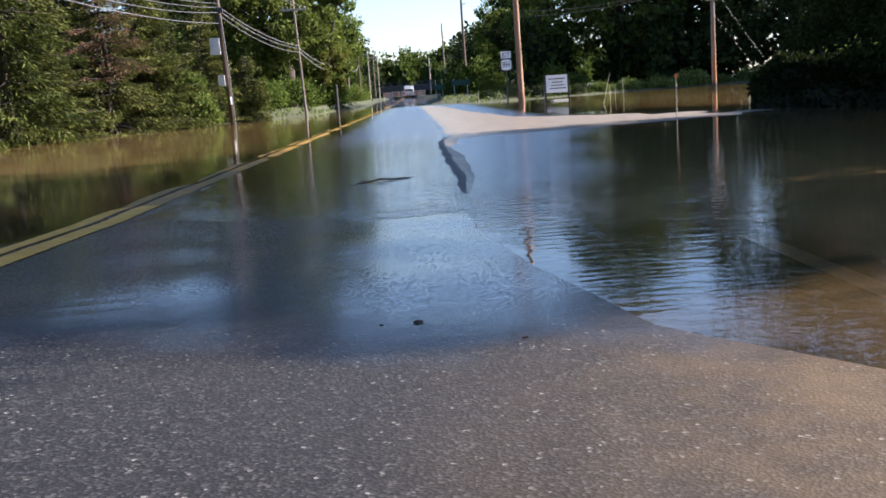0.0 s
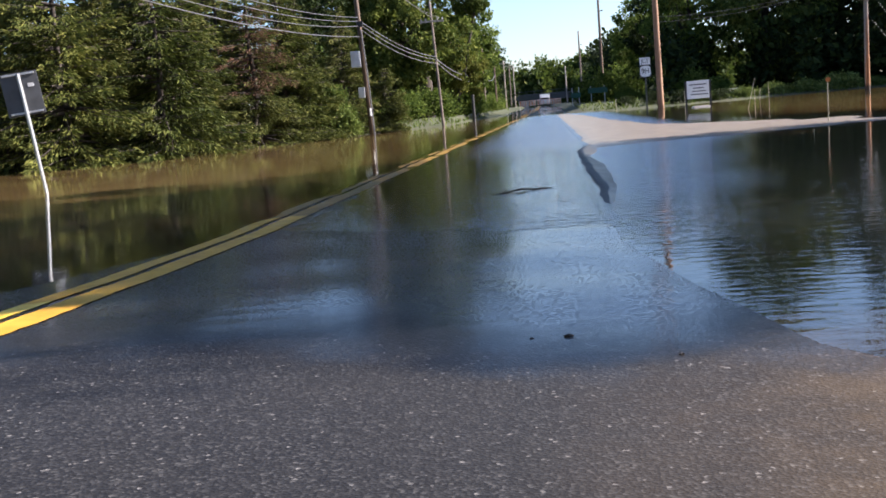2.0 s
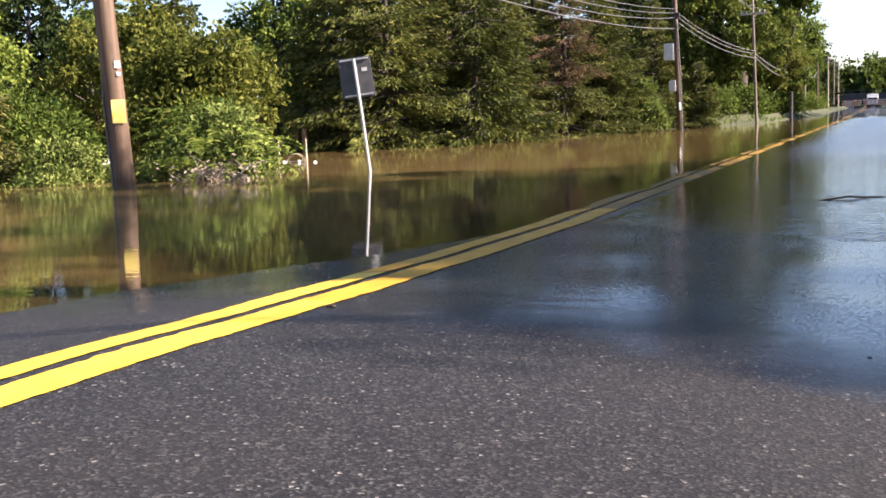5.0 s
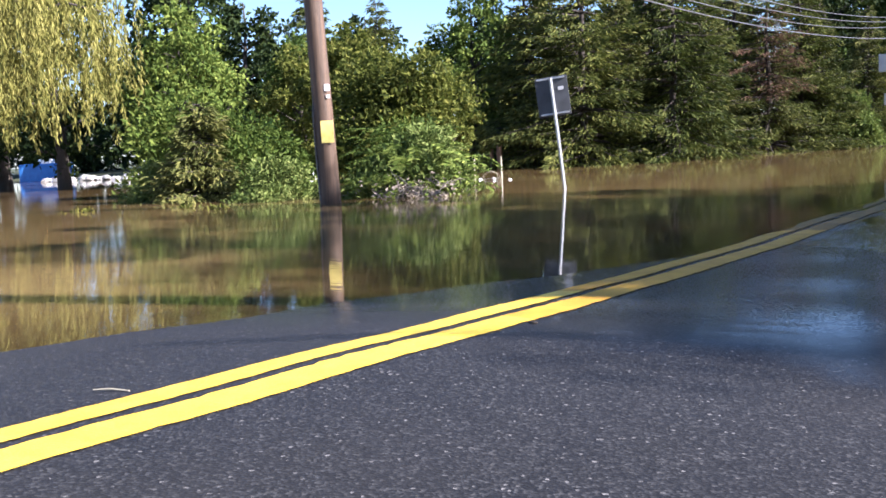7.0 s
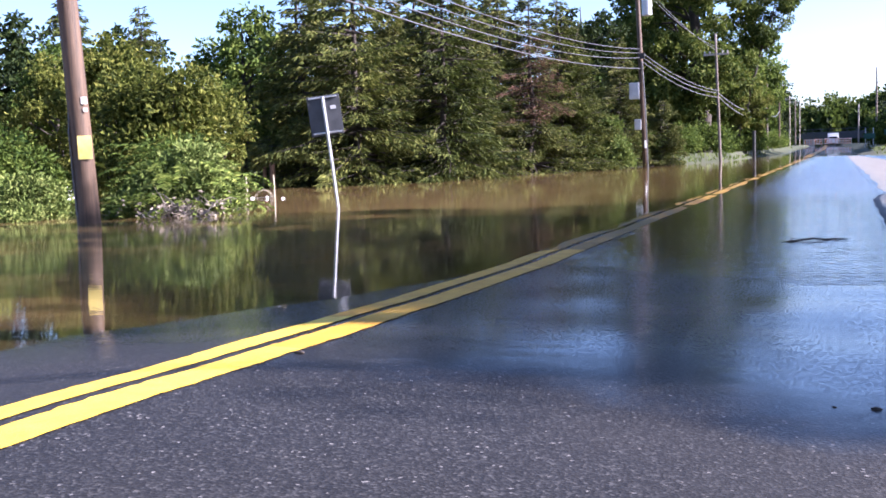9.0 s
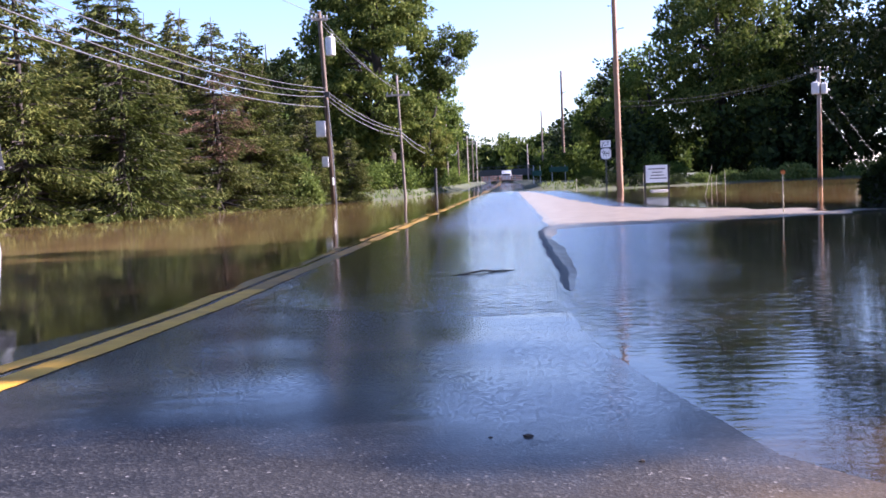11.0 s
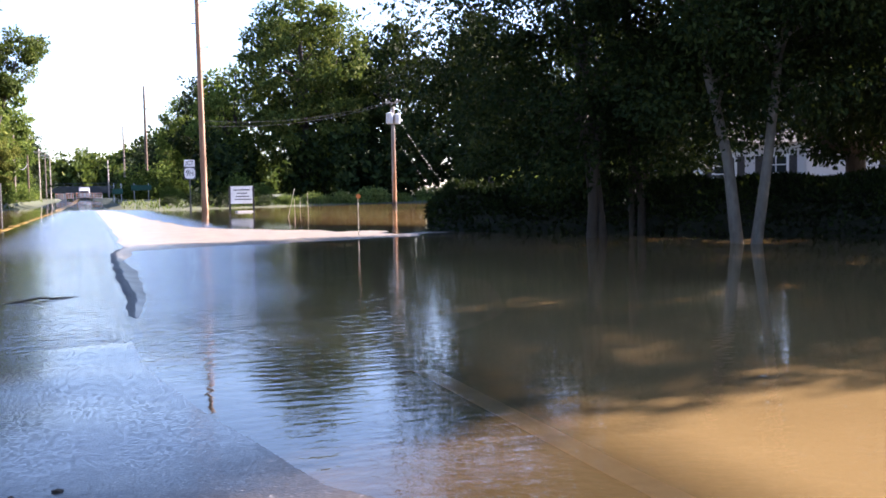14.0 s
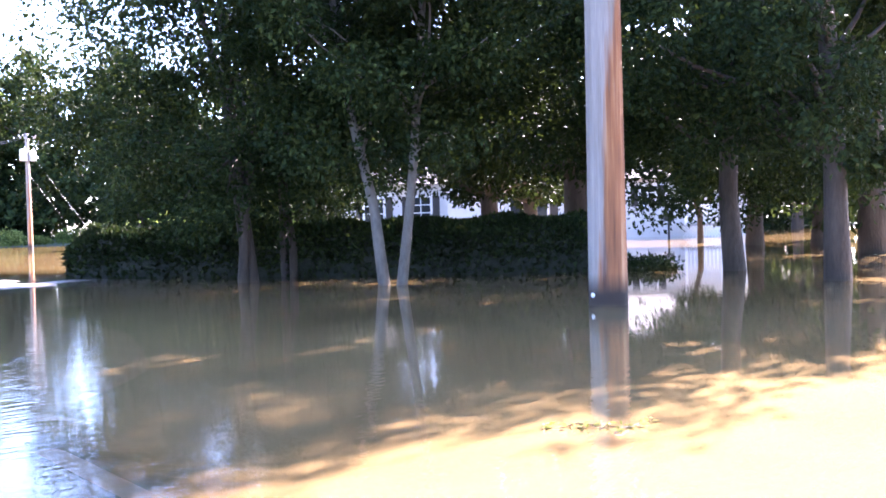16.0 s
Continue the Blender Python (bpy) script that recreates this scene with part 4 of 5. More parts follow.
for x, y, s in ((10.4, 118, 1.1), (9.4, 132, 1.0), (8.2, 92, 0.35), (11.0, 88, 0.5), (13.5, 84, 0.6), (13, 142, 1.2)):
    again(road_bush, x, y, 90 * s, s)

# right foreground trees over the hedge
SHADE = "trees over the hedge"
plant(broadleaf("maple_tree", 71, 15.5, 4.2, 1.3, 0.10, 290, 98000, 0.10, BARK, LEAF_SHADED, "dark spreading maple with several slim trunks in flood water", group=SHADE, stems=3, droop=0.5, clump=0.165, top=0.8, low=0.2, lean=(-0.6, 0.4), shift=(0.5, 0.9)), 9.9, 17.6)
plant(broadleaf("ash_tree", 72, 14.0, 3.9, 2.2, 0.10, 190, 69000, 0.10, PALE_BARK, LEAF_SHADED, "slim pale trunk leaning outward under a dark crown", group=SHADE, lean=(-1.1, 1.35), clump=0.165, top=0.9, low=0.42, bend=0.003), 10.69, 14.41)
plant(broadleaf("ash_tree", 73, 14.0, 3.9, 2.4, 0.09, 190, 69000, 0.10, PALE_BARK, LEAF_SHADED, "slim pale trunk leaning outward under a dark crown", group=SHADE, lean=(1.0, -0.9), clump=0.165, top=0.9, low=0.42, bend=0.003), 10.79, 14.29)
plant(broadleaf("maple_tree", 74, 15.0, 4.6, 1.4, 0.20, 210, 78000, 0.105, BARK, LEAF_SHADED, "dark maple standing in flood water", group=SHADE, droop=0.5, clump=0.165, top=0.85, low=0.3, shift=(0, 0.9)), 16.6, 11.4)
plant(broadleaf("maple_tree", 75, 13.0, 3.3, 1.5, 0.20, 120, 48000, 0.105, BARK, LEAF_SHADED, "thick-trunked dark maple standing in flood water", group=SHADE, droop=0.6, clump=0.17, top=0.9, low=0.37, shift=(-0.2, 1.1), tilt=(0, 1.7)), 15.0, 8.6)
plant(broadleaf("hedge_sapling", 79, 9.0, 1.9, 3.0, 0.09, 60, 9000, 0.13, BARK, LEAF_SHADED, "slim dark tree with two stems beside the hedge", group=SHADE, stems=2, clump=0.22), 11.35, 18.5)
far_maple = plant(broadleaf("maple_tree", 76, 14.5, 4.6, 2.3, 0.40, 170, 20000, 0.21, BARK, LEAF_SHADED, "dark maple behind the hedge near a white house", group=SHADE, clump=0.165, top=0.75, low=0.2), 19.3, 17.9)
house_maple = plant(broadleaf("maple_tree", 77, 14.0, 4.8, 1.5, 0.40, 130, 6300, 0.36, BARK, LEAF_SHADED, "dark leafy tree near a white house", group=SHADE, top=0.9), 24.5, 12.5)
for x, y, turn, size in ((36.5, 50, 20, 0.8), (44, 47, 150, 0.85), (34, 56, 200, 0.85), (50, 40, 10, 0.8), (30, 17, 190, 0.7), (36, 20, 100, 0.6), (57, 33, 250, 0.9), (48, 18, 120, 0.8), (54, 10, 300, 0.9),
                         (25.5, 37.5, 330, 0.5), (17.5, 28.0, 75, 0.36), (22.0, 34.0, 190, 0.42), (-36.2, 25.2, 40, 0.72), (-41, 25.5, 140, 0.8)):
    again(house_maple, x, y, turn, size)
again(far_maple, 21.4, 23.1, 130, 0.8)
again(far_maple, 27.5, 27.5, 30, 0.8)
again(far_maple, 29.5, 19.0, 250, 0.75)
# Unseen trees added behind the camera to cut the sky's fill light.
for x, y, turn, size in ((17, -3, 20, 1.0), (20, -12, 110, 1.05), (15, -21, 200, 1.0), (7, -29, 60, 1.0), (-3, -33, 300, 1.05), (-12, -27, 150, 1.0), (-15.5, -17, 10, 0.95), (-17, -7, 240, 0.95)):
    again(house_maple, x, y, turn, size, "unseen tree added behind the camera to block sky light")
plant(broadleaf("leaning_sapling", 85, 6.0, 1.6, 2.9, 0.14, 40, 3600, 0.16, BARK, LEAF_SHADED, "small dark tree leaning over the flood by the porch", lean=(-1.6, 0.5)), 31.8, 22.3)
edge_bush = plant(shrub("bank_shrub", 86, 3.6, 3.0, 2.3, 3200, 0.2, LEAF_OAK, "tall leafy shrub on the flooded bank", "shrubs on the left bank"), -11, 60)
for x, y, turn, s in ((-9, 66, 70, 0.95), (-7.8, 72, 150, 1.05), (-6.4, 80, 220, 0.9), (-6.3, 88, 20, 0.8), (-6.2, 95, 130, 0.85), (-6.4, 101, 250, 0.8), (-6.2, 109, 40, 0.9), (-6.4, 118, 170, 0.9), (-6.4, 130, 300, 1.0), (-6.6, 145, 80, 1.1), (-12.8, 56.5, 20, 1.1), (-9.6, 57.5, 95, 0.7)):
    again(edge_bush, x, y, turn, s)
plant(shrub("clipped_bush", 87, 1.3, 1.3, 0.62, 3200, 0.09, HEDGE_LEAF, "dark clipped round bush at the end of the hedge", "clipped bushes"), 16.5, 13.5)
bright = shrub("sunlit_bush", 78, 5.0, 3.0, 2.2, 4200, 0.17, LEAF_LIME, "bright sunlit bush behind the hedge", "bushes behind the hedge")
plant(bright, 13.2, 25.5)
again(bright, 14.8, 24.8, 70, 0.7)
again(bright, 14.4, 27.2, 160, 0.7)


def grass_banks():
    """Grass along the shores."""
    rng = np.random.default_rng(79)
    n = 60000
    x, y = rng.uniform(-50, 60, n), rng.uniform(20, 90, n)
    z = land(x, y)
    u = x - road_x(y)
    keep = (z > 0.0) & (z < 0.45) & ((u < -3.5) | (u > 4.2))
    x, y, z = x[keep], y[keep], z[keep]
    out = np.stack([rng.normal(0, 0.35, len(x)), rng.normal(0, 0.35, len(x)), np.ones(len(x))], 1)
    ob = part("grass", Build().leaves(np.stack([x, y, z - 0.02], 1), out, rng.uniform(0.12, 0.4, len(x)), 0.22, rng), GRASS, None)
    return tagged(ob, "rough green grass along the flooded banks", "grass", kind="stuff")


grass_banks()


# ---- hedge ----
def make_hedge():
    rng = np.random.default_rng(81)
    ob = thing("hedge", (0, 0, 0), "long clipped dark evergreen hedge standing in flood water", "hedge")
    a, b = np.array([8.9, 23.6]), np.array([15.7, 13.65])
    along = (b - a) / np.linalg.norm(b - a)
    side = np.array([along[1], -along[0]])
    L, W, H = np.linalg.norm(b - a), 1.9, 1.14
    # inner body: a rounded bank, swelling and sagging a little
    n, k = 60, 14
    verts, faces = [], []
    for i in range(n + 1):
        s = i / n
        end = min(1.0, math.sin(math.pi * min(max(s, 0.012), 0.988)) * 7) ** 0.5
        for j in range(k):
            t = math.pi * j / (k - 1)
            r = 1 + 0.05 * math.sin(s * 40 + j) + 0.04 * math.sin(s * 17 - j * 2)
            wx, hz = math.copysign(abs(math.cos(t)) ** 0.55, math.cos(t)), max(0.0, math.sin(t)) ** 0.5
            p = a + along * L * s + side * wx * W / 2 * r * (0.5 + 0.5 * end)
            verts.append((p[0], p[1], -0.35 + hz * (H - 0.08 + 0.35) * r * (0.75 + 0.25 * end)))
    for i in range(n):
        for j in range(k - 1):
            q = i * k + j
            faces.append((q, q + 1, q + k + 1, q + k))
    faces += [tuple(range(k)), tuple(range(n * k, n * k + k))[::-1]]
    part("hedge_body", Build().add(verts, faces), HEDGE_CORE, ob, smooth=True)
    v = np.array(verts)
    m = 46000
    i, j = rng.integers(0, n, m), rng.integers(0, k - 1, m)
    fa, fb = rng.uniform(0, 1, (m, 1)), rng.uniform(0, 1, (m, 1))
    q = i * k + j
    pos = (v[q] * (1 - fa) + v[q + 1] * fa) * (1 - fb) + (v[q + k] * (1 - fa) + v[q + k + 1] * fa) * fb
    mid = np.stack([a[0] + along[0] * L * (i + 0.5) / n, a[1] + along[1] * L * (i + 0.5) / n, np.full(m, 0.3)], 1)
    out = pos - mid
    out /= np.linalg.norm(out, axis=1, keepdims=True)
    keep = pos[:, 2] > -0.05
    pos, out = pos[keep], out[keep]
    part("foliage", Build().leaves(pos - out * 0.03, out * 0.7 + rng.normal(0, 0.5, pos.shape), 0.11 * rng.uniform(0.5, 1.6, len(pos)), 0.55, rng), HEDGE_LEAF, ob)
    return ob


make_hedge()


# ---- utility poles and cables ----
def pole_thing(name, at, label, height, r0, r1, wood, lean=(0, 0), group="utility poles", seg=14):
    ob = thing(name, (at[0], at[1], float(land(*at))), label, "utility pole", group)
    b = Build()
    n = 10
    b.tube([(lean[0] * t, lean[1] * t, -0.6 + (height + 0.6) * t) for t in np.linspace(0, 1, n)], [r0 + (r1 - r0) * t for t in np.linspace(0, 1, n)], seg)
    part("pole", b, wood, ob, smooth=True)
    return ob


def crossarm(ob, at, length, turn):
    c = part("crossarm", Build().box((length, 0.1, 0.12), at, (0, 0, turn), 0.012), POLE_GREY, ob)
    for s in (-0.45, -0.25, 0.25, 0.45):
        p = pose(*at, 0, 0, turn) @ Vector((s * length, 0, 0.06))
        part("insulator", Build().lathe([(0.02, 0), (0.055, 0.03), (0.03, 0.06), (0.06, 0.09), (0.035, 0.13), (0.01, 0.15)], tuple(p), 10), PORCELAIN, c)


def can(ob, at, r=0.24, h=0.75):
    """A pole transformer."""
    t = part("transformer", Build().lathe([(r * 0.7, 0), (r, 0.03), (r, h - 0.05), (r * 1.03, h - 0.04), (r * 1.03, h), (r * 0.4, h + 0.06)], at, 16), GREY_METAL, ob, "grey transformer can")
    part("bushing", Build().lathe([(0.03, 0), (0.05, 0.05), (0.03, 0.1), (0.05, 0.15), (0.015, 0.22)], (at[0] + r * 0.4, at[1], at[2] + h), 8), PORCELAIN, t)


def box_on(ob, at, size, name="equipment_box", label="grey metal equipment box", mat=GREY_METAL):
    t = part(name, Build().box(size, at, (0, 0, 0), 0.02), mat, ob, label)
    part("door_panel", Build().box((size[0] * 0.86, 0.012, size[2] * 0.88), (at[0], at[1] - size[1] / 2 - 0.006, at[2]), (0, 0, 0), 0.004), mat, t)


A = (-8.7, 52.6)
pole_a = pole_thing("utility_pole", A, "dark wooden utility pole with a transformer, boxes and cables", 10.3, 0.15, 0.11, POLE_DARK, lean=(-0.35, 0))
can(pole_a, (0.22, -0.3, 7.9), 0.26, 0.95)
box_on(pole_a, (-0.52, -0.12, 4.1), (0.5, 0.34, 0.85))
box_on(pole_a, (-0.36, -0.15, 2.35), (0.34, 0.22, 0.55))
part("conduit", Build().tube([(0.14, -0.2, -0.4), (0.05, -0.2, 3.0), (-0.1, -0.16, 5.6)], 0.04, 8), CABLE, pole_a)
part("riser_guard", Build().tube([(0.02, -0.24, 1.1), (0.01, -0.235, 1.5)], 0.055, 8), WHITE_SHEET, pole_a)
crossarm(pole_a, (-0.33, -0.14, 9.85), 0.9, 12)
part("cable_clamp", Build().box((0.3, 0.14, 0.3), (-0.12, -0.15, 5.9), (0, 0, 0), 0.02), BLACK, pole_a)

B = (-5.95, 63.2)
pole_b = pole_thing("utility_pole", B, "slim grey utility pole with a short crossarm", 7.8, 0.095, 0.07, POLE_BROWN, lean=(-0.25, 0))
crossarm(pole_b, (-0.2, -0.12, 6.55), 1.5, 0)
part("bracket", Build().box((0.1, 0.3, 0.25), (-0.13, -0.08, 4.2), (0, 0, 0), 0.01), DARK_STEEL, pole_b)

C = (7.2, 58.6)
pole_c = pole_thing("utility_pole", C, "tall tan wooden pole with step bolts, standing in flood water", 14.5, 0.19, 0.12, POLE_TAN, lean=(-0.12, 0))
for z, s in ((11.0, -1), (9.7, 1), (12.3, 1), (13.4, -1)):
    part("standoff_bracket", Build().tube([(0, 0, z - 0.12), (s * 0.25, 0, z), (s * 0.45, 0, z)], [0.02, 0.02, 0.035], 6), DARK_STEEL, pole_c)

D = (19.6, 61.5)
pole_d = pole_thing("utility_pole", D, "pale weathered pole with a transformer bank, standing in flood water", 7.2, 0.16, 0.11, POLE_STAINED_SUNNY)
crossarm(pole_d, (0, -0.12, 6.95), 1.0, -20)
can(pole_d, (-0.26, -0.15, 5.55), 0.23, 0.68)
can(pole_d, (0.26, -0.15, 5.55), 0.19, 0.6)
part("lamp_head", Build().lathe([(0.03, 0), (0.12, 0.03), (0.14, 0.09), (0.06, 0.16)], (0.5, -0.1, 5.7), 12), GREY_METAL, pole_d)

E = (-11.75, 14.35)
pole_e = pole_thing("utility_pole", E, "dark brown wooden pole with a yellow notice, standing in flood water", 9.8, 0.20, 0.13, POLE_DARK, lean=(-0.30, -0.1))
tag = part("notice", Build().box((0.23, 0.012, 0.40), (-0.01, -0.215, 1.62 - float(land(*E)) * 0 + 0.0), (0, 0, 0), 0.003), PAPER_YELLOW, pole_e, "blank yellow notice plate")
part("marker_plate", Build().box((0.10, 0.012, 0.12), (0.03, -0.205, 2.42), (0, 0, 0), 0.003), WHITE_SHEET, pole_e)
part("marker_plate", Build().box((0.07, 0.012, 0.06), (0.04, -0.203, 2.26), (0, 0, 0), 0.003), WHITE_SHEET, pole_e)
part("ground_wire", Build().tube([(-0.19, -0.06, -0.3), (-0.24, -0.08, 1.0), (-0.26, -0.1, 1.9), (-0.22, -0.09, 2.4), (-0.23, -0.1, 6.0)], 0.016, 6), CABLE, pole_e)
for m in (pole_e,):
    m.rotation_euler = (0, 0, radians(39))

F = (9.85, 8.87)
pole_f = pole_thing("utility_pole", F, "thick weathered pole, silvery grey with a stained, painted-sunlit orange flank, standing in flood water", 11.5, 0.245, 0.17, POLE_STAINED_SUNNY, seg=28)
part("tag_button", Build().lathe([(0.028, 0), (0.032, 0.01), (0.02, 0.02)], (-0.235, 0.036, 0.13 - float(land(*F))), 12, (90, 0, -98.7)), WHITE_SHEET, pole_f, "small white round tag")

for x, y, h, w in ((-5.5, 104, 7.2, POLE_BROWN), (-5.4, 128, 8.0, POLE_DARK), (-5.6, 168, 8.0, POLE_GREY), (-5.4, 190, 8.4, POLE_BROWN), (-5.3, 215, 9.0, POLE_GREY)):
    p = pole_thing("utility_pole", (x, y), "slim utility pole far down the road", h, 0.13, 0.09, w, seg=8)
    crossarm(p, (0, -0.1, h - 0.5), 1.4, 0)
for x, y, h, w in ((7.9, 122, 13.4, POLE_DARK), (7.7, 180, 12.6, POLE_BROWN), (6.3, 232, 8.4, POLE_GREY)):
    p = pole_thing("utility_pole", (x, y), "tall bare utility pole far down the road", h, 0.2, 0.12, w, seg=8)
    part("standoff_bracket", Build().tube([(0, 0, h * 0.8), (0.5, 0, h * 0.8 + 0.1)], 0.05, 6), DARK_STEEL, p)
post = thing("black_post", (-4.4, 69.5, float(land(-4.4, 69.5))), "slim black post standing at the road edge", "post")
part("post", Build().tube([(0, 0, -0.4), (0, 0, 2.1)], 0.11, 10), BLACK, post)


def cable(p, q, sag, r, label="thin black overhead utility cable", mat=CABLE):
    p, q = Vector(p), Vector(q)
    pts = []
    for i in range(25):
        t = i / 24
        c = p.lerp(q, t)
        c.z -= sag * 4 * t * (1 - t)
        pts.append(tuple(c))
    b = Build().tube(pts, r, 6)
    ob = part("overhead_cable", b, mat, None)
    return tagged(ob, label, "cable", "overhead cables")


ax, ay, ez = A[0] - 0.2, A[1] - 0.15, 0
for z, s, r, ze in ((6.15, 0.9, 0.015, 6.9), (5.95, 0.95, 0.014, 6.6), (5.7, 1.0, 0.015, 6.3), (5.15, 0.75, 0.018, 5.7)):
    cable((ax, ay, z), (E[0] - 0.2, E[1], ze), s, r)
for z, zb, s in ((6.05, 4.35, 0.35), (5.85, 4.2, 0.38), (5.6, 3.95, 0.4)):
    cable((ax, ay, z), (B[0] - 0.1, B[1], zb), s, 0.021)
cable((A[0] - 0.35, A[1] - 0.1, 9.95), (B[0] - 0.2, B[1], 6.8), 0.35, 0.016)
cable((A[0] - 0.35, A[1] - 0.1, 10.0), (E[0] - 0.2, E[1], 10.2), 0.7, 0.016)
cable((A[0] - 0.3, A[1] - 0.1, 9.6), (B[0] + 0.3, B[1], 6.75), 0.5, 0.014)
cable((B[0] - 0.1, B[1], 4.2), (-5.5, 104, 4.6), 0.7, 0.035)
cable((B[0] - 0.1, B[1], 4.0), (-5.5, 104, 4.3), 0.9, 0.035)
cable((-5.5, 104, 4.6), (-5.4, 128, 5.0), 0.8, 0.035)
for z, zc in ((6.7, 5.2), (6.6, 4.9)):
    cable((D[0] - 0.3, D[1] - 0.15, z), (C[0], C[1], zc), 0.5, 0.008)
cable((D[0], D[1], 6.1), (23.6, 60.3, -0.1), 0.08, 0.005, "thin guy wire from a pole down to the bank", DARK_STEEL)
cable((D[0], D[1], 4.6), (22.7, 60.6, -0.1), 0.04, 0.005, "thin guy wire from a pole down to the bank", DARK_STEEL)


# ---- signs ----
def lettering(text, size, mat, parent, at, turn=(90, 0, 0), name="lettering", squeeze=1.0):
    cu = bpy.data.curves.new("lettering", "FONT")
    cu.body, cu.size, cu.extrude, cu.align_x, cu.align_y = text, size, 0.002, "CENTER", "CENTER"
    tmp = bpy.data.objects.new("lettering", cu)
    scene.collection.objects.link(tmp)
    me = bpy.data.meshes.new_from_object(tmp.evaluated_get(bpy.context.evaluated_depsgraph_get()))
    bpy.data.objects.remove(tmp)
    me.materials.clear()
    me.materials.append(mat)
    ob = new(name, me)
    ob.parent = parent
    ob.matrix_local = pose(*at, *turn) @ Matrix.Diagonal((squeeze, 1, 1, 1))
    return ob


J = (5.75, 52.3)
jct = thing("route_sign", (J[0], J[1], float(land(*J))), "white junction and route signs on a steel post in flood water", "road sign")
zj = -float(land(*J))
part("post", Build().box((0.07, 0.05, 2.75 + 0.4), (0, 0.03, (2.75 - 0.4) / 2 + zj * 0.5), (0, 0, 0), 0.008), DARK_STEEL, jct)
plate = part("junction_plate", Build().box((0.53, 0.012, 0.36), (0, -0.01, 2.56 + zj), (0, 0, 0), 0.003), WHITE_SHEET, jct)
lettering("JCT", 0.30, BLACK, plate, (0, -0.02, 2.56 + zj), squeeze=0.85)
shield = part("route_plate", Build().box((0.58, 0.012, 0.60), (0, -0.01, 2.05 + zj), (0, 0, 0), 0.004), DARK_STEEL, jct)
sv = [(0.265 * math.copysign(abs(math.cos(a)) ** 0.55, math.cos(a)), -0.019, 2.05 + zj + 0.275 * math.copysign(abs(math.sin(a)) ** 0.6, math.sin(a))) for a in np.linspace(0, 2 * math.pi, 28, endpoint=False)]
part("white_shield", Build().add(sv + [(x, -0.026, z) for x, _, z in sv], [tuple(range(28, 56)), tuple(range(28))[::-1]] + [(i, (i + 1) % 28, 28 + (i + 1) % 28, 28 + i) for i in range(28)]), WHITE_SHEET, shield)
lettering("9H", 0.40, BLACK, shield, (0, -0.032, 2.05 + zj), squeeze=0.8)

S = (8.45, 53.0)
zs = -float(land(*S))
board = thing("notice_board", (S[0], S[1], float(land(*S))), "white notice board on two black posts in flood water", "sign")
for x in (-0.62, 0.62):
    part("post", Build().box((0.10, 0.10, 1.9), (x, 0, 0.55 + zs * 0.5), (0, 0, 0), 0.012), BLACK, board)
panel = part("panel", Build().box((1.14, 0.05, 0.92), (0, -0.01, 0.90 + zs), (0, 0, 0), 0.01), WHITE_SHEET, board)
for i, (w, z) in enumerate(((0.86, 1.16), (0.56, 0.98), (0.7, 0.82), (0.88, 0.66))):
    part("text_bar", Build().box((w, 0.008, 0.05), (0.02 * i, -0.042, z + zs), (0, 0, 0), 0.002), ALU_BACK, panel)
rock = thing("flat_stone", (8.5, 52.6, float(land(8.5, 52.6))), "pale flat stone just breaking the water", "stone")
part("stone", Build().box((0.9, 0.5, 0.3), (0, 0, 0.22), (0, 0, 10), 0.08), CONCRETE, rock)

T = (-8.85, 18.0)
zt = -float(land(*T))
back = thing("tilted_sign", (T[0], T[1], float(land(*T))), "dark back of a tilted road sign on a bent pale post", "road sign", turn=(0, 0, 26))
part("post", Build().tube([(0.05, 0, -0.4), (0.04, 0, zt), (-0.06, 0, zt + 1.1), (-0.17, 0, zt + 2.2)], 0.034, 8), STEEL, back, "pale bent galvanised post")
sp = part("plate", Build().box((0.64, 0.02, 0.78), (-0.13, 0.045, zt + 1.84), (0, -6, 0), 0.006), ALU_BACK, back)
part("top_strap", Build().box((0.56, 0.03, 0.035), (-0.17, 0.02, zt + 2.19), (0, -6, 0), 0.006), STEEL, sp)
part("bottom_strap", Build().box((0.56, 0.03, 0.035), (-0.09, 0.02, zt + 1.50), (0, -6, 0), 0.006), STEEL, sp)
part("sticker", Build().box((0.11, 0.008, 0.07), (0.03, 0.03, zt + 2.0), (0, -6, 0), 0.002), GREY_METAL, sp)


def marker(x, y, h, r, mat, label, lean=(0, 0), knob=None):
    m = thing("marker_stake", (x, y, float(land(x, y))), label, "stake", "stakes in the flood water")
    z0 = -float(land(x, y))
    part("rod", Build().tube([(0, 0, -0.3), (0, 0, z0), (lean[0], lean[1], z0 + h)], [r, r, r * 0.8], 7), mat, m)
    if knob:
        part("reflector", Build().lathe([(0.02, 0), (0.05, 0.006), (0.05, 0.016), (0.02, 0.022)], (lean[0], lean[1] - 0.03, z0 + h), 12, (90, 0, 0)), knob, m)
    return m


marker(6.25, 21.95, 0.86, 0.013, STRAW, "thin pale stake with a round orange reflector", knob=ORANGE)
for x, y, h, lean in ((8.0, 38.5, 1.15, (0.28, 0.0)), (12.2, 56, 0.7, (0.02, 0)), (9.2, 43, 0.7, (0, 0)), (10.9, 48, 0.95, (-0.03, 0)), (5.2, 66, 0.8, (0, 0)), (9.6, 66, 0.9, (0, 0))):
    marker(x, y, h, 0.014, STRAW, "thin bleached stake in the flood water", lean)

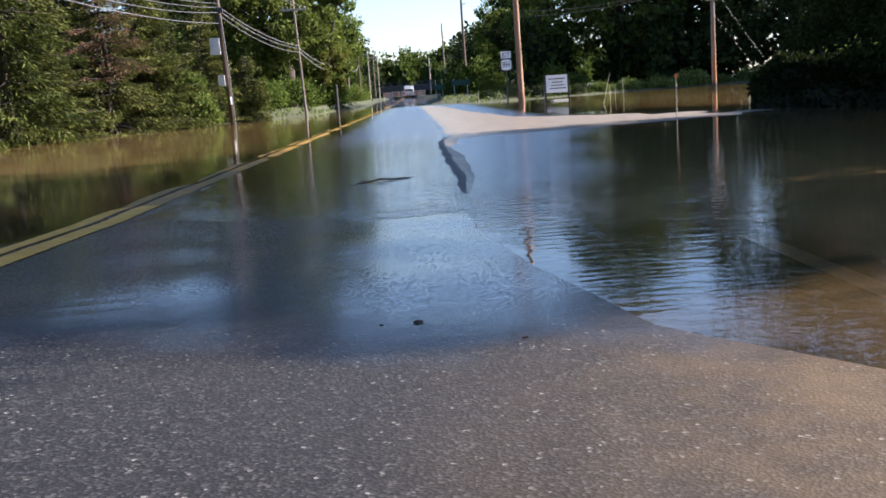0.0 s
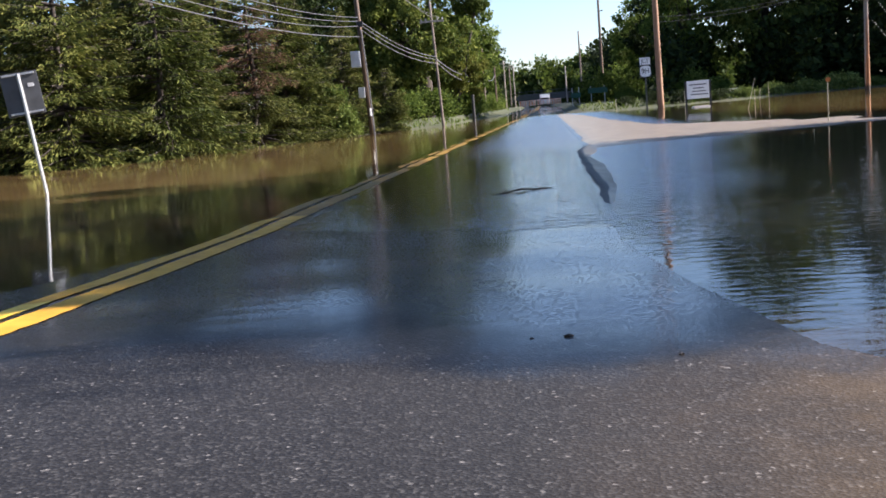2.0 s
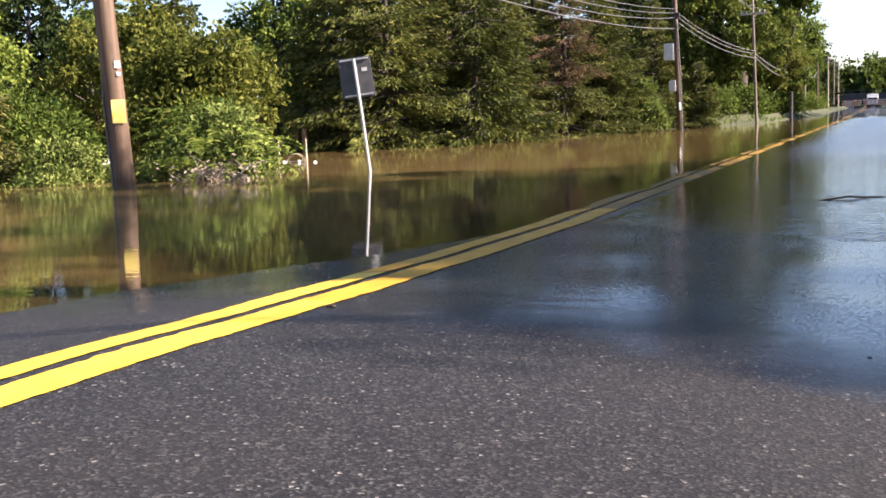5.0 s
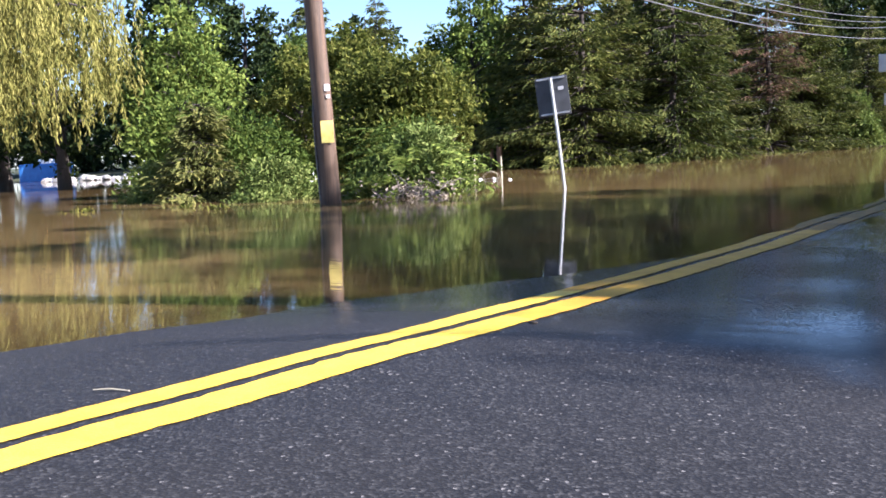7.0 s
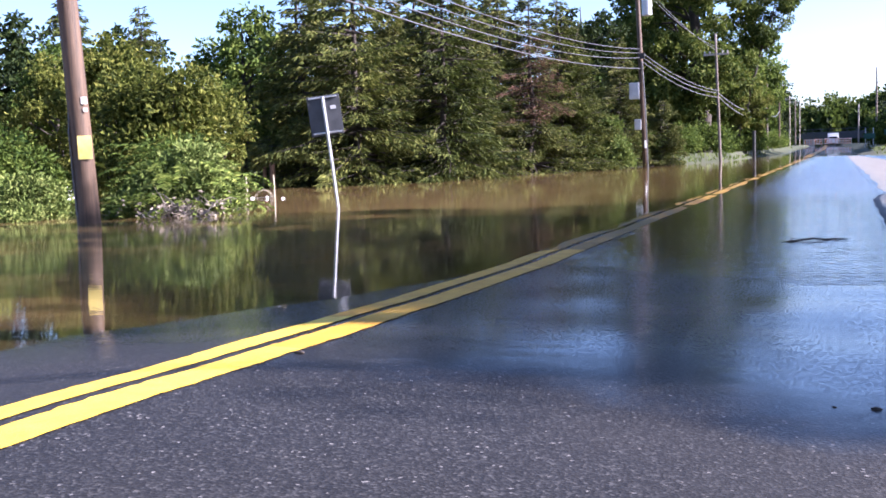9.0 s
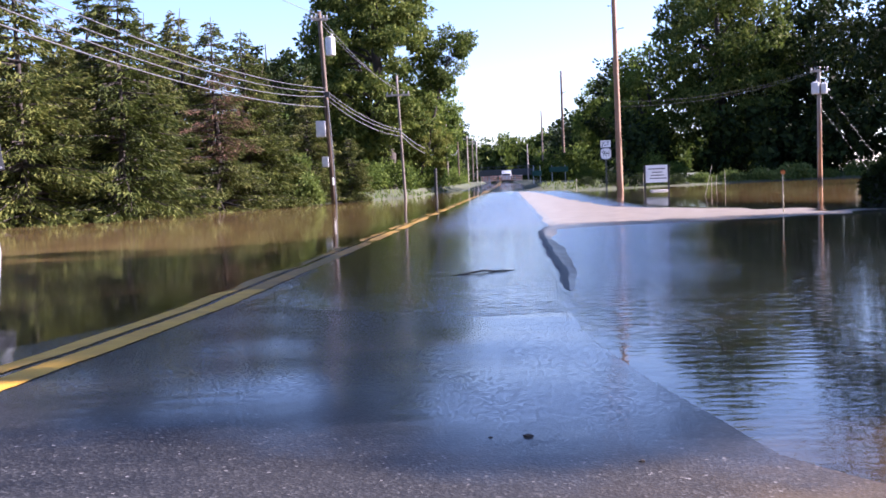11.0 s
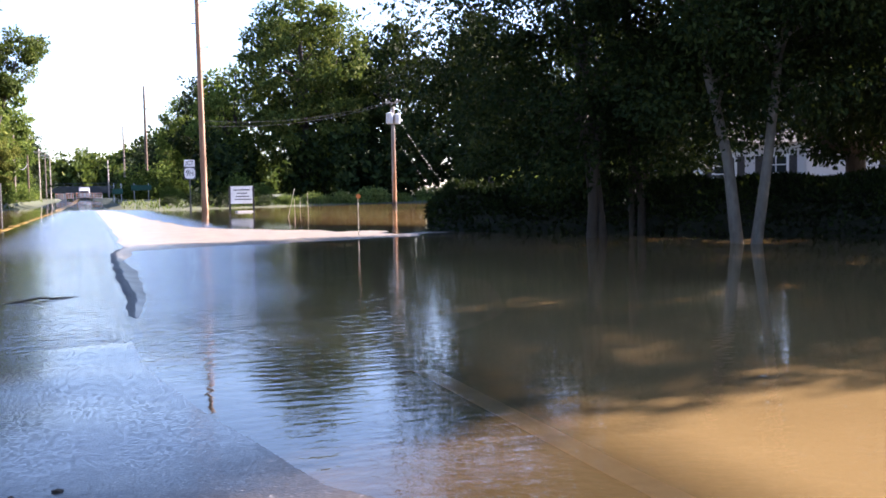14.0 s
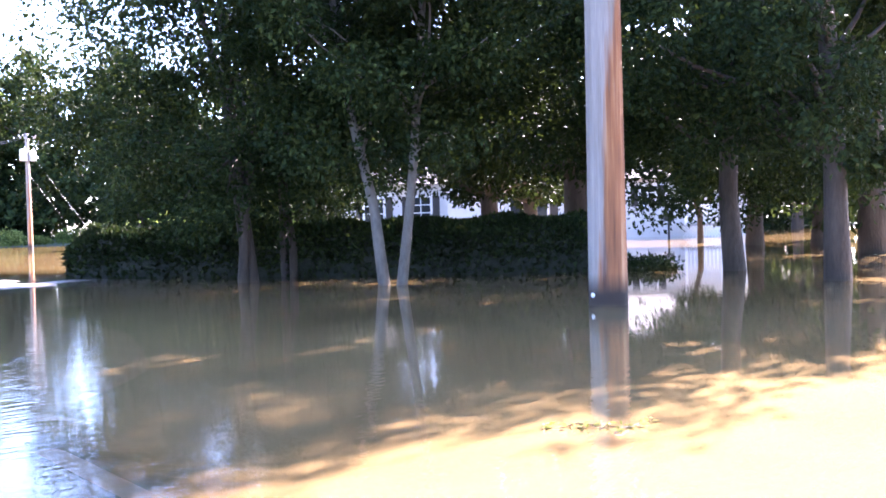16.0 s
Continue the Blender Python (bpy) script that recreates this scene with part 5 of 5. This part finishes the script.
# ---- white house behind the hedge ----
def window_on(wall_ob, x, z, w, h, shutters=True):
    wob = part("window", Build().box((w + 0.16, 0.06, h + 0.16), (x, -0.03, z), (0, 0, 0), 0.01), WHITE_SHEET, wall_ob, "white framed window")
    for i in range(2):
        for j in range(3):
            part("pane", Build().box((w / 2 - 0.05, 0.02, h / 3 - 0.05), (x + (i - 0.5) * w / 2, -0.065, z + (j - 1) * h / 3), (0, 0, 0), 0.004), GLASS, wob)
    if shutters:
        for s in (-1, 1):
            part("shutter", Build().box((0.36, 0.05, h + 0.1), (x + s * (w / 2 + 0.28), -0.03, z), (0, 0, 0), 0.012), BLACK, wob, "black shutter")


def make_glass():
    m, nt, p, out = nodes_of("window_glass")
    p.inputs["Base Color"].default_value = (0.02, 0.025, 0.03, 1)
    p.inputs["Roughness"].default_value = 0.05
    return m


GLASS = make_glass()


def make_house():
    a, b = Vector((27.6, 43.6, 0)), Vector((43.6, 28.0, 0))
    mid = (a + b) / 2
    turn = math.degrees(math.atan2(b.y - a.y, b.x - a.x))
    z = float(land(mid.x, mid.y))
    ob = thing("white_house", (mid.x, mid.y, z), "low white clapboard house with dark shutters and a small porch", "house", turn=(0, 0, turn))
    L, D2, H = (b - a).length + 0.9, 8.0, 3.0
    body = Build()
    body.box((L, D2, H + 0.4), (0, D2 / 2, H / 2 - 0.2))
    wall = part("wall", body, SIDING, ob)
    n = 16
    for i in range(n):
        part("clapboard", Build().box((L + 0.02, 0.03, H / n - 0.015), (0, -0.012, (i + 0.5) * H / n), (-4, 0, 0)), SIDING, wall)
    wing = part("wing", Build().box((5.0, 2.6, H + 0.4), (-1.2, -1.3, H / 2 - 0.2), (0, 0, 0), 0.02), SIDING, ob, "projecting white front room")
    e = 0.5
    roof = Build()
    roof.add([(-L / 2 - e, -e, H), (L / 2 + e, -e, H), (L / 2 + e, D2 + e, H), (-L / 2 - e, D2 + e, H), (-L / 2 - e, D2 / 2, H + 2.2), (L / 2 + e, D2 / 2, H + 2.2)],
             [(0, 1, 5, 4), (2, 3, 4, 5), (1, 2, 5), (3, 0, 4), (3, 2, 1, 0)])
    part("roof", roof, ROOF, ob)
    roof = Build()
    roof.add([(-4.0, -3.0, H), (1.6, -3.0, H), (1.6, 2.0, H + 0.1), (-4.0, 2.0, H + 0.1), (-1.2, -3.0, H + 1.5), (-1.2, 3.6, H + 1.5)], [(0, 1, 4), (1, 2, 5, 4), (3, 0, 4, 5), (2, 3, 5), (3, 2, 1, 0)])
    part("gable_roof", roof, ROOF, ob)
    w2 = part("front_wall", Build().box((4.9, 0.03, H - 0.1), (-1.2, -2.62, H / 2)), SIDING, ob)
    window_on(wall, 6.2, 2.1, 0.75, 0.95)
    window_on(wall, -7.6, 1.75, 1.0, 1.2)
    window_on(wall, -5.2, 1.75, 1.0, 1.2)
    win = part("window", Build().box((1.9, 0.07, 1.4), (0.2, -2.67, 1.75), (0, 0, 0), 0.01), WHITE_SHEET, w2, "wide front window")
    for i in range(3):
        part("pane", Build().box((0.54, 0.02, 1.2), (0.2 + (i - 1) * 0.6, -2.715, 1.75), (0, 0, 0), 0.004), GLASS, win)
    part("shutter", Build().box((0.4, 0.05, 1.5), (1.4, -2.67, 1.75), (0, 0, 0), 0.01), BLACK, win, "black shutter")
    # porch with lattice, rail and steps
    porch = part("porch", Build().box((1.7, 1.8, 0.12), (8.6, -0.9, 0.62), (0, 0, 0), 0.01), CONCRETE, ob)
    for i in range(10):
        part("baluster", Build().box((0.05, 0.05, 0.85), (7.78 + i * 0.182, -1.72, 1.10), (0, 0, 0)), WHITE_SHEET, porch)
    part("rail", Build().box((1.7, 0.08, 0.07), (8.6, -1.72, 1.56), (0, 0, 0), 0.01), WHITE_SHEET, porch)
    for s in range(-5, 6):
        for tilt in (45, -45):
            part("lattice_slat", Build().box((0.72, 0.015, 0.035), (8.6 + s * 0.15, -1.74 - (0.012 if tilt > 0 else 0.03), 0.30), (0, tilt, 0)), WHITE_SHEET, porch)
    for x in (7.75, 9.45):
        part("porch_post", Build().box((0.12, 0.12, 2.6), (x, -1.7, 1.9), (0, 0, 0), 0.01), WHITE_SHEET, porch)
    part("porch_roof", Build().box((2.2, 2.2, 0.16), (8.6, -1.0, 3.16), (4, 0, 0), 0.02), ROOF, porch)
    part("mail_box", Build().box((0.5, 0.3, 0.35), (7.0, -1.3, 1.0), (0, 0, 0), 0.05), BLACK, porch)
    part("mail_post", Build().box((0.1, 0.1, 1.2), (7.0, -1.3, 0.4), (0, 0, 0), 0.01), BLACK, porch)
    # chimney
    part("chimney", Build().box((0.9, 0.7, 2.4), (-3.4, 4.4, H + 1.9), (0, 0, 0), 0.02), BRICK, ob)
    return ob


make_house()

# ---- far end of the road: overpass, barricades, signs, woods ----
over = thing("road_overpass", (1.5, 262, float(land(1.5, 262)) - 0.6), "dark steel girder overpass crossing the road", "bridge")
part("girder", Build().box((46, 1.2, 1.5), (0, 0, 2.9), (0, 0, 0), 0.05), DARK_STEEL, over)
part("deck", Build().box((48, 9, 0.4), (0, 4, 3.75), (0, 0, 0), 0.05), DARK_STEEL, over)
for x in (-5.6, 8.5):
    part("pier", Build().box((1.6, 7, 3.2), (x, 4, 0.9), (0, 0, 0), 0.05), CONCRETE, over)
for i in range(24):
    part("rail_post", Build().box((0.14, 0.14, 0.8), (-23 + i * 2, -0.4, 4.3), (0, 0, 0)), DARK_STEEL, over)
part("rail", Build().box((47, 0.1, 0.12), (0, -0.4, 4.65), (0, 0, 0)), DARK_STEEL, over)

for i, x in enumerate((-3.4, -1.6, 0.2, 2.0, 3.6)):
    bar = thing("road_barricade", (x, 200 + i, float(road_z(x - road_x(200), 200))), "orange and white road closure barricade", "barricade", "road barricades")
    for z in (0.55, 0.95, 1.35):
        rail = part("rail", Build().box((1.5, 0.05, 0.2), (0, 0, z), (0, 0, 0), 0.01), WHITE_SHEET, bar)
        for k in range(3):
            part("stripe", Build().box((0.22, 0.06, 0.19), (-0.5 + k * 0.5, 0, z), (0, 0, 0)), ORANGE, rail)
    for sx in (-0.65, 0.65):
        part("leg", Build().box((0.06, 0.5, 1.5), (sx, 0, 0.75), (0, 0, 0)), GREY_METAL, bar)
truck = thing("parked_truck", (1.2, 245, float(crown(245))), "white box truck parked under the overpass", "truck")
part("cargo_box", Build().box((2.4, 5.0, 2.1), (0, 2.5, 1.75), (0, 0, 0), 0.06), WHITE_SHEET, truck)
part("cab", Build().box((2.2, 1.8, 1.6), (0, -0.9, 1.3), (0, 0, 0), 0.25), WHITE_SHEET, truck)
part("windscreen", Build().box((1.9, 0.05, 0.6), (0, -1.8, 1.65), (12, 0, 0), 0.02), GLASS, truck)
for x in (-0.95, 0.95):
    for y in (-0.9, 3.6):
        part("wheel", Build().lathe([(0.2, -0.12), (0.45, -0.1), (0.45, 0.1), (0.2, 0.12)], (x, y, 0.45), 16, (0, 90, 0)), BLACK, truck)
for x, y, w, zc in ((3.96, 105, 1.0, 1.41), (6.27, 105, 2.0, 1.74)):
    g = thing("guide_sign", (x, y, float(land(x, y))), "green highway guide sign seen over bushes", "road sign", "guide signs")
    part("panel", Build().box((w, 0.06, 0.54), (0, 0, zc - g.location.z), (0, 0, 0), 0.02), GREEN_SIGN, g)
    for s in (-0.35, 0.35):
        part("post", Build().box((0.08, 0.08, 2.0), (s * w, 0.1, 0.7), (0, 0, 0)), STEEL, g)
for x, y, w, h in ((7.5, 806, 3.6, 8.5), (15.5, 806, 4.4, 9.5)):
    t = thing("far_tower", (x, y, float(land(x, y))), "small dark building tower on the far skyline", "building", "far towers")
    part("wall", Build().box((w, w, 34 + h - 13), (0, 0, (34 + h - 13) / 2), (0, 0, 0), 0.2), DARK_STEEL, t)


def far_woods(name, seed, spans, leaf, density, leafage, label, clumps=9, n=31):
    """Woods too far off to count: clumps of foliage over uneven tree tops."""
    rng = np.random.default_rng(seed)
    pos, out = [], []
    for (x0, y0), (x1, y1), h in spans:
        L = math.hypot(x1 - x0, y1 - y0)
        for i in range(max(2, int(L * density))):
            t = rng.uniform()
            c = np.array([x0 + (x1 - x0) * t + rng.normal(0, 1.5), y0 + (y1 - y0) * t + rng.normal(0, 5), 0])
            c[2] = float(land(c[0], c[1]))
            top = h * rng.uniform(0.55, 1.05)
            for k in range(clumps):
                r = top * 0.2 * rng.uniform(0.6, 1.3)
                z = top * rng.uniform(0.08, 0.95)
                q = c + np.array([rng.normal(0, top * 0.16 * (1.25 - z / top)), rng.normal(0, 2), z])
                d = ball(rng, n)
                pos.append(q + d * r * rng.uniform(0.4, 1, (n, 1)))
                out.append(d + ball(rng, n) * 0.7)
    pos, out = np.concatenate(pos), np.concatenate(out)
    pos[:, 2] = np.maximum(pos[:, 2], 0.2)
    ob = part(name, Build().leaves(pos, out, leaf * rng.uniform(0.6, 1.4, len(pos)), 0.7, rng), leafage, None)
    return tagged(ob, label, "woods", kind="stuff")


far_woods("distant_woods", 91, [((-110, 640), (110, 640), 28), ((-100, 420), (-14, 330), 18), ((14, 330), (110, 420), 15), ((-60, 520), (60, 520), 20), ((-26, 290), (26, 290), 8)], 2.0, 0.55, LEAF_COTTON, "distant wooded ridge beyond the overpass", 13, 36)
far_woods("bank_thicket", 93, [((12, 90), (50, 85), 6), ((44, 85), (66, 62), 7), ((40, 62), (52, 52), 5)], 0.6, 1.1, LEAF_SHADED, "dense dark thicket along the far bank")
far_woods("roadside_woods", 92, [((-12, 205), (-14, 330), 11), ((14, 150), (18, 330), 11), ((-30, 66), (-24, 130), 10), ((-70, 48), (-30, 58), 7), ((24, 104), (52, 96), 15), ((56, 84), (90, 40), 14), ((-90, 48), (-62, 56), 8), ((64, 56), (70, 34), 8), ((70, 34), (74, 2), 8)], 0.7, 0.45, LEAF_SHADED, "dense woods behind the nearer trees", 9, 52)

# ---- small things on the road and in the water ----
def clod(x, y, size, seed, label):
    rng = np.random.default_rng(seed)
    z = max(float(road_z(x - road_x(y), y)), -0.005)
    c = thing("clod", (x, y, z), label, "debris", "debris on the road")
    bm = bmesh.new()
    bmesh.ops.create_icosphere(bm, subdivisions=2, radius=1)
    for v in bm.verts:
        k = 1 + rng.normal(0, 0.16)
        v.co = Vector((v.co.x * size * 0.9 * k, v.co.y * size * 0.5 * k, (v.co.z + 0.55) * size * 0.32 * k))
    bm.verts.index_update()
    b = Build().add([tuple(v.co) for v in bm.verts], [tuple(v.index for v in f.verts) for f in bm.faces])
    bm.free()
    part("lump", b, TWIG, c)


clod(0.415, 4.45, 0.021, 1, "small dark wet clod lying on the asphalt")
clod(-1.95, 4.6, 0.026, 2, "small dark wet clod lying on the asphalt")
clod(0.777, 4.13, 0.012, 3, "tiny dark pebble on the asphalt")
clod(0.28, 4.43, 0.009, 4, "tiny dark pebble on the asphalt")
stick = thing("floating_branch", (-0.2, 10.75, -0.02), "thin dark branch lying in shallow water on the road", "branch", turn=(0, 0, 28))
rng = np.random.default_rng(5)
b = Build().tube(limb(rng, (0, 0, 0.012), (0.72, 0, 0.018), 0.03, 7, 0.008), [0.005, 0.008, 0.010, 0.010, 0.009, 0.007, 0.004], 6)
b.tube([(0.12, 0, 0.02), (0.16, 0.03, 0.05), (0.22, 0.05, 0.045)], [0.007, 0.006, 0.003], 5)
b.tube([(0.3, 0, 0.04), (0.36, -0.04, 0.06)], [0.006, 0.003], 5)
part("branch", b, TWIG, stick)
boat = thing("blue_tarpaulin", (-61, 40.6, float(land(-61, 40.6))), "blue tarpaulin over a heap on the far bank", "tarpaulin")
bm = Build().box((3.4, 2.4, 1.4), (0, 0, 0.55), (0, 0, 50), 0.22)
part("cover", bm, BLUE, boat)

for dx, dy, z, w in ((-0.6, 0.4, 1.3, 0.9), (0.6, -0.4, 1.3, 0.6)):
    part("white_crate", Build().box((w, 0.7, 0.5), (dx, dy, z), (0, 0, 40 + 20 * dx), 0.05), WHITE_SHEET, boat, "white box under the tarpaulin's edge")
heap = thing("white_sheet", (-26.4, 29.2, float(land(-26.4, 29.2))), "crumpled white sheet lying at the water's edge", "debris")
bm = bmesh.new()
bmesh.ops.create_grid(bm, x_segments=10, y_segments=8, size=1.0)
rng = np.random.default_rng(61)
for v in bm.verts:
    v.co = Vector((v.co.x * 0.75, v.co.y * 0.5, 0.75 - 0.55 * v.co.x ** 2 - 0.6 * v.co.y ** 2 + rng.normal(0, 0.07)))
bm.verts.index_update()
part("sheet", Build().add([tuple(v.co) for v in bm.verts], [tuple(v.index for v in f.verts) for f in bm.faces]), WHITE_SHEET, heap)
bm.free()


def stone_mesh(seed):
    rng = np.random.default_rng(seed)
    bm = bmesh.new()
    bmesh.ops.create_icosphere(bm, subdivisions=1, radius=1)
    for v in bm.verts:
        k = 1 + rng.normal(0, 0.14)
        v.co = Vector((v.co.x * 0.5 * k, v.co.y * 0.4 * k, v.co.z * 0.28 * k))
    bm.verts.index_update()
    b = Build().add([tuple(v.co) for v in bm.verts], [tuple(v.index for v in f.verts) for f in bm.faces])
    bm.free()
    return b.mesh("rubble_stone", CONCRETE)


stones = [stone_mesh(s) for s in range(3)]
bank = thing("rubble_bank", (-50.5, 37.4, float(land(-50.5, 37.4))), "low bank of pale broken stones at the water's edge", "rubble")
rng = np.random.default_rng(62)
for i in range(46):
    t = rng.uniform(-1, 1)
    ob = new("stone", stones[i % 3])
    ob.parent = bank
    ob.matrix_local = Matrix.LocRotScale((t * 3.6, t * 1.1 + rng.normal(0, 0.3), 0.02 + rng.uniform(0, 0.16)), Euler((rng.normal(0, 0.2), rng.normal(0, 0.2), rng.uniform(0, 6))), (1, 1, 1))
    ob.scale = (rng.uniform(0.4, 0.85),) * 3


def wire_hoop(x, y, turn, r):
    g = thing("wire_hoop", (x, y, 0), "thin pale wire hoop half sunk in flood water", "wire hoop", "wire hoops", turn=(0, 0, turn))
    part("ring", Build().tube([(r * math.cos(a), 0.02 * math.sin(3 * a), r * math.sin(a)) for a in np.linspace(0, 2 * math.pi, 25)], 0.008, 5), STRAW, g)
    part("ring", Build().tube([(0.75 * r * math.cos(a), 0.06, 0.04 + 0.75 * r * math.sin(a)) for a in np.linspace(0, 2 * math.pi, 21)], 0.006, 5), STRAW, g)
    part("spoke", Build().tube([(-r, 0.03, 0.02), (r, 0.03, 0.05)], 0.006, 5), STEEL, g)
    part("white_rag", Build().box((0.09, 0.05, 0.06), (0.08, 0, 0.03), (10, 20, 15), 0.025), WHITE_SHEET, g)


wire_hoop(-14.68, 23.45, 30, 0.2)
wire_hoop(-13.73, 23.13, 28, 0.24)
for x, y, s in ((-14.2, 23.3, 0.07), (-13.0, 22.9, 0.06)):
    w = thing("white_scrap", (x, y, -0.02), "small white scrap floating on flood water", "debris", "white scraps")
    part("scrap", Build().box((s * 1.6, s, s * 1.2), (0, 0, 0.02), (8, 12, 30), s * 0.3), WHITE_SHEET, w)
marker(-15.6, 25.2, 0.55, 0.03, STRAW, "thin pale stake in the flood water")
marker(-14.3, 24.6, 0.6, 0.03, STRAW, "thin pale stake in the flood water")
marker(-19.6, 33.2, 0.95, 0.13, POLE_TAN, "short orange-brown wooden post in the flood water")
marker(-20.2, 33.6, 0.8, 0.09, POLE_TAN, "short orange-brown wooden post in the flood water")


def leaf_litter():
    """Pale dead leaves and twigs drifted against the bushes."""
    rng = np.random.default_rng(63)
    n = 1100
    t = rng.uniform(0, 1, n)
    x = -10.4 - 2.6 * t + rng.normal(0, 0.42, n)
    y = 15.3 + 2.7 * t + rng.normal(0, 0.42, n)
    z = np.abs(rng.normal(0, 0.17, n)) + 0.005
    out = rng.normal(0, 1, (n, 3)) * np.array([1, 1, 0.5])
    b = Build().leaves(np.stack([x, y, z], 1), out, rng.uniform(0.06, 0.17, n), 0.4, rng, 0.2)
    for i in range(60):
        k = rng.integers(0, n)
        p = np.array([x[k], y[k], z[k]])
        q = p + rng.normal(0, 0.3, 3) * np.array([1, 1, 0.5])
        b.tube([tuple(p), tuple((p + q) / 2 + rng.normal(0, 0.03, 3)), tuple(q)], [0.012, 0.009, 0.004], 5)
    ob = part("leaf_litter", b, LITTER, None)
    return tagged(ob, "pale grey dead leaves and twigs drifted against the bushes", "leaf litter", kind="stuff")


leaf_litter()


def floating_sprig(x, y, turn, n, seed, label):
    rng = np.random.default_rng(seed)
    g = thing("floating_sprig", (x, y, 0), label, "leaves", "floating leaves", turn=(0, 0, turn))
    part("stem", Build().tube(limb(rng, (-0.18, 0, 0.002), (0.18, 0.02, 0.006), 0.02, 5, 0.02), [0.003, 0.004, 0.004, 0.003, 0.002], 5), TWIG, g)
    t = rng.uniform(-0.18, 0.2, n)
    pos = np.stack([t, rng.normal(0, 0.015, n), rng.uniform(0.001, 0.02, n)], 1)
    out = np.stack([rng.normal(0.4, 0.5, n), rng.choice([-1, 1], n) * rng.uniform(0.3, 1, n), rng.normal(0.1, 0.15, n)], 1)
    leaf_part = part("foliage", Build().leaves(pos, out, rng.uniform(0.03, 0.06, n), 0.5, rng, 0.1), LEAF_WILLOW, g)
    leaf_part["kind"] = "stuff"


floating_sprig(4.36, 4.5, -40, 34, 64, "yellow-green leafy sprig floating on flood water")
floating_sprig(4.55, 4.3, 10, 16, 65, "yellow-green leafy sprig floating on flood water")
twig = thing("pale_twig", (-2.64, 2.77, float(road_z(-2.64 - road_x(2.77), 2.77))), "short pale twig lying on the asphalt", "twig", turn=(0, 0, 20))
part("twig", Build().tube([(-0.07, 0, 0.006), (0.0, 0.006, 0.008), (0.08, -0.004, 0.006)], [0.003, 0.005, 0.003], 6), STRAW, twig)
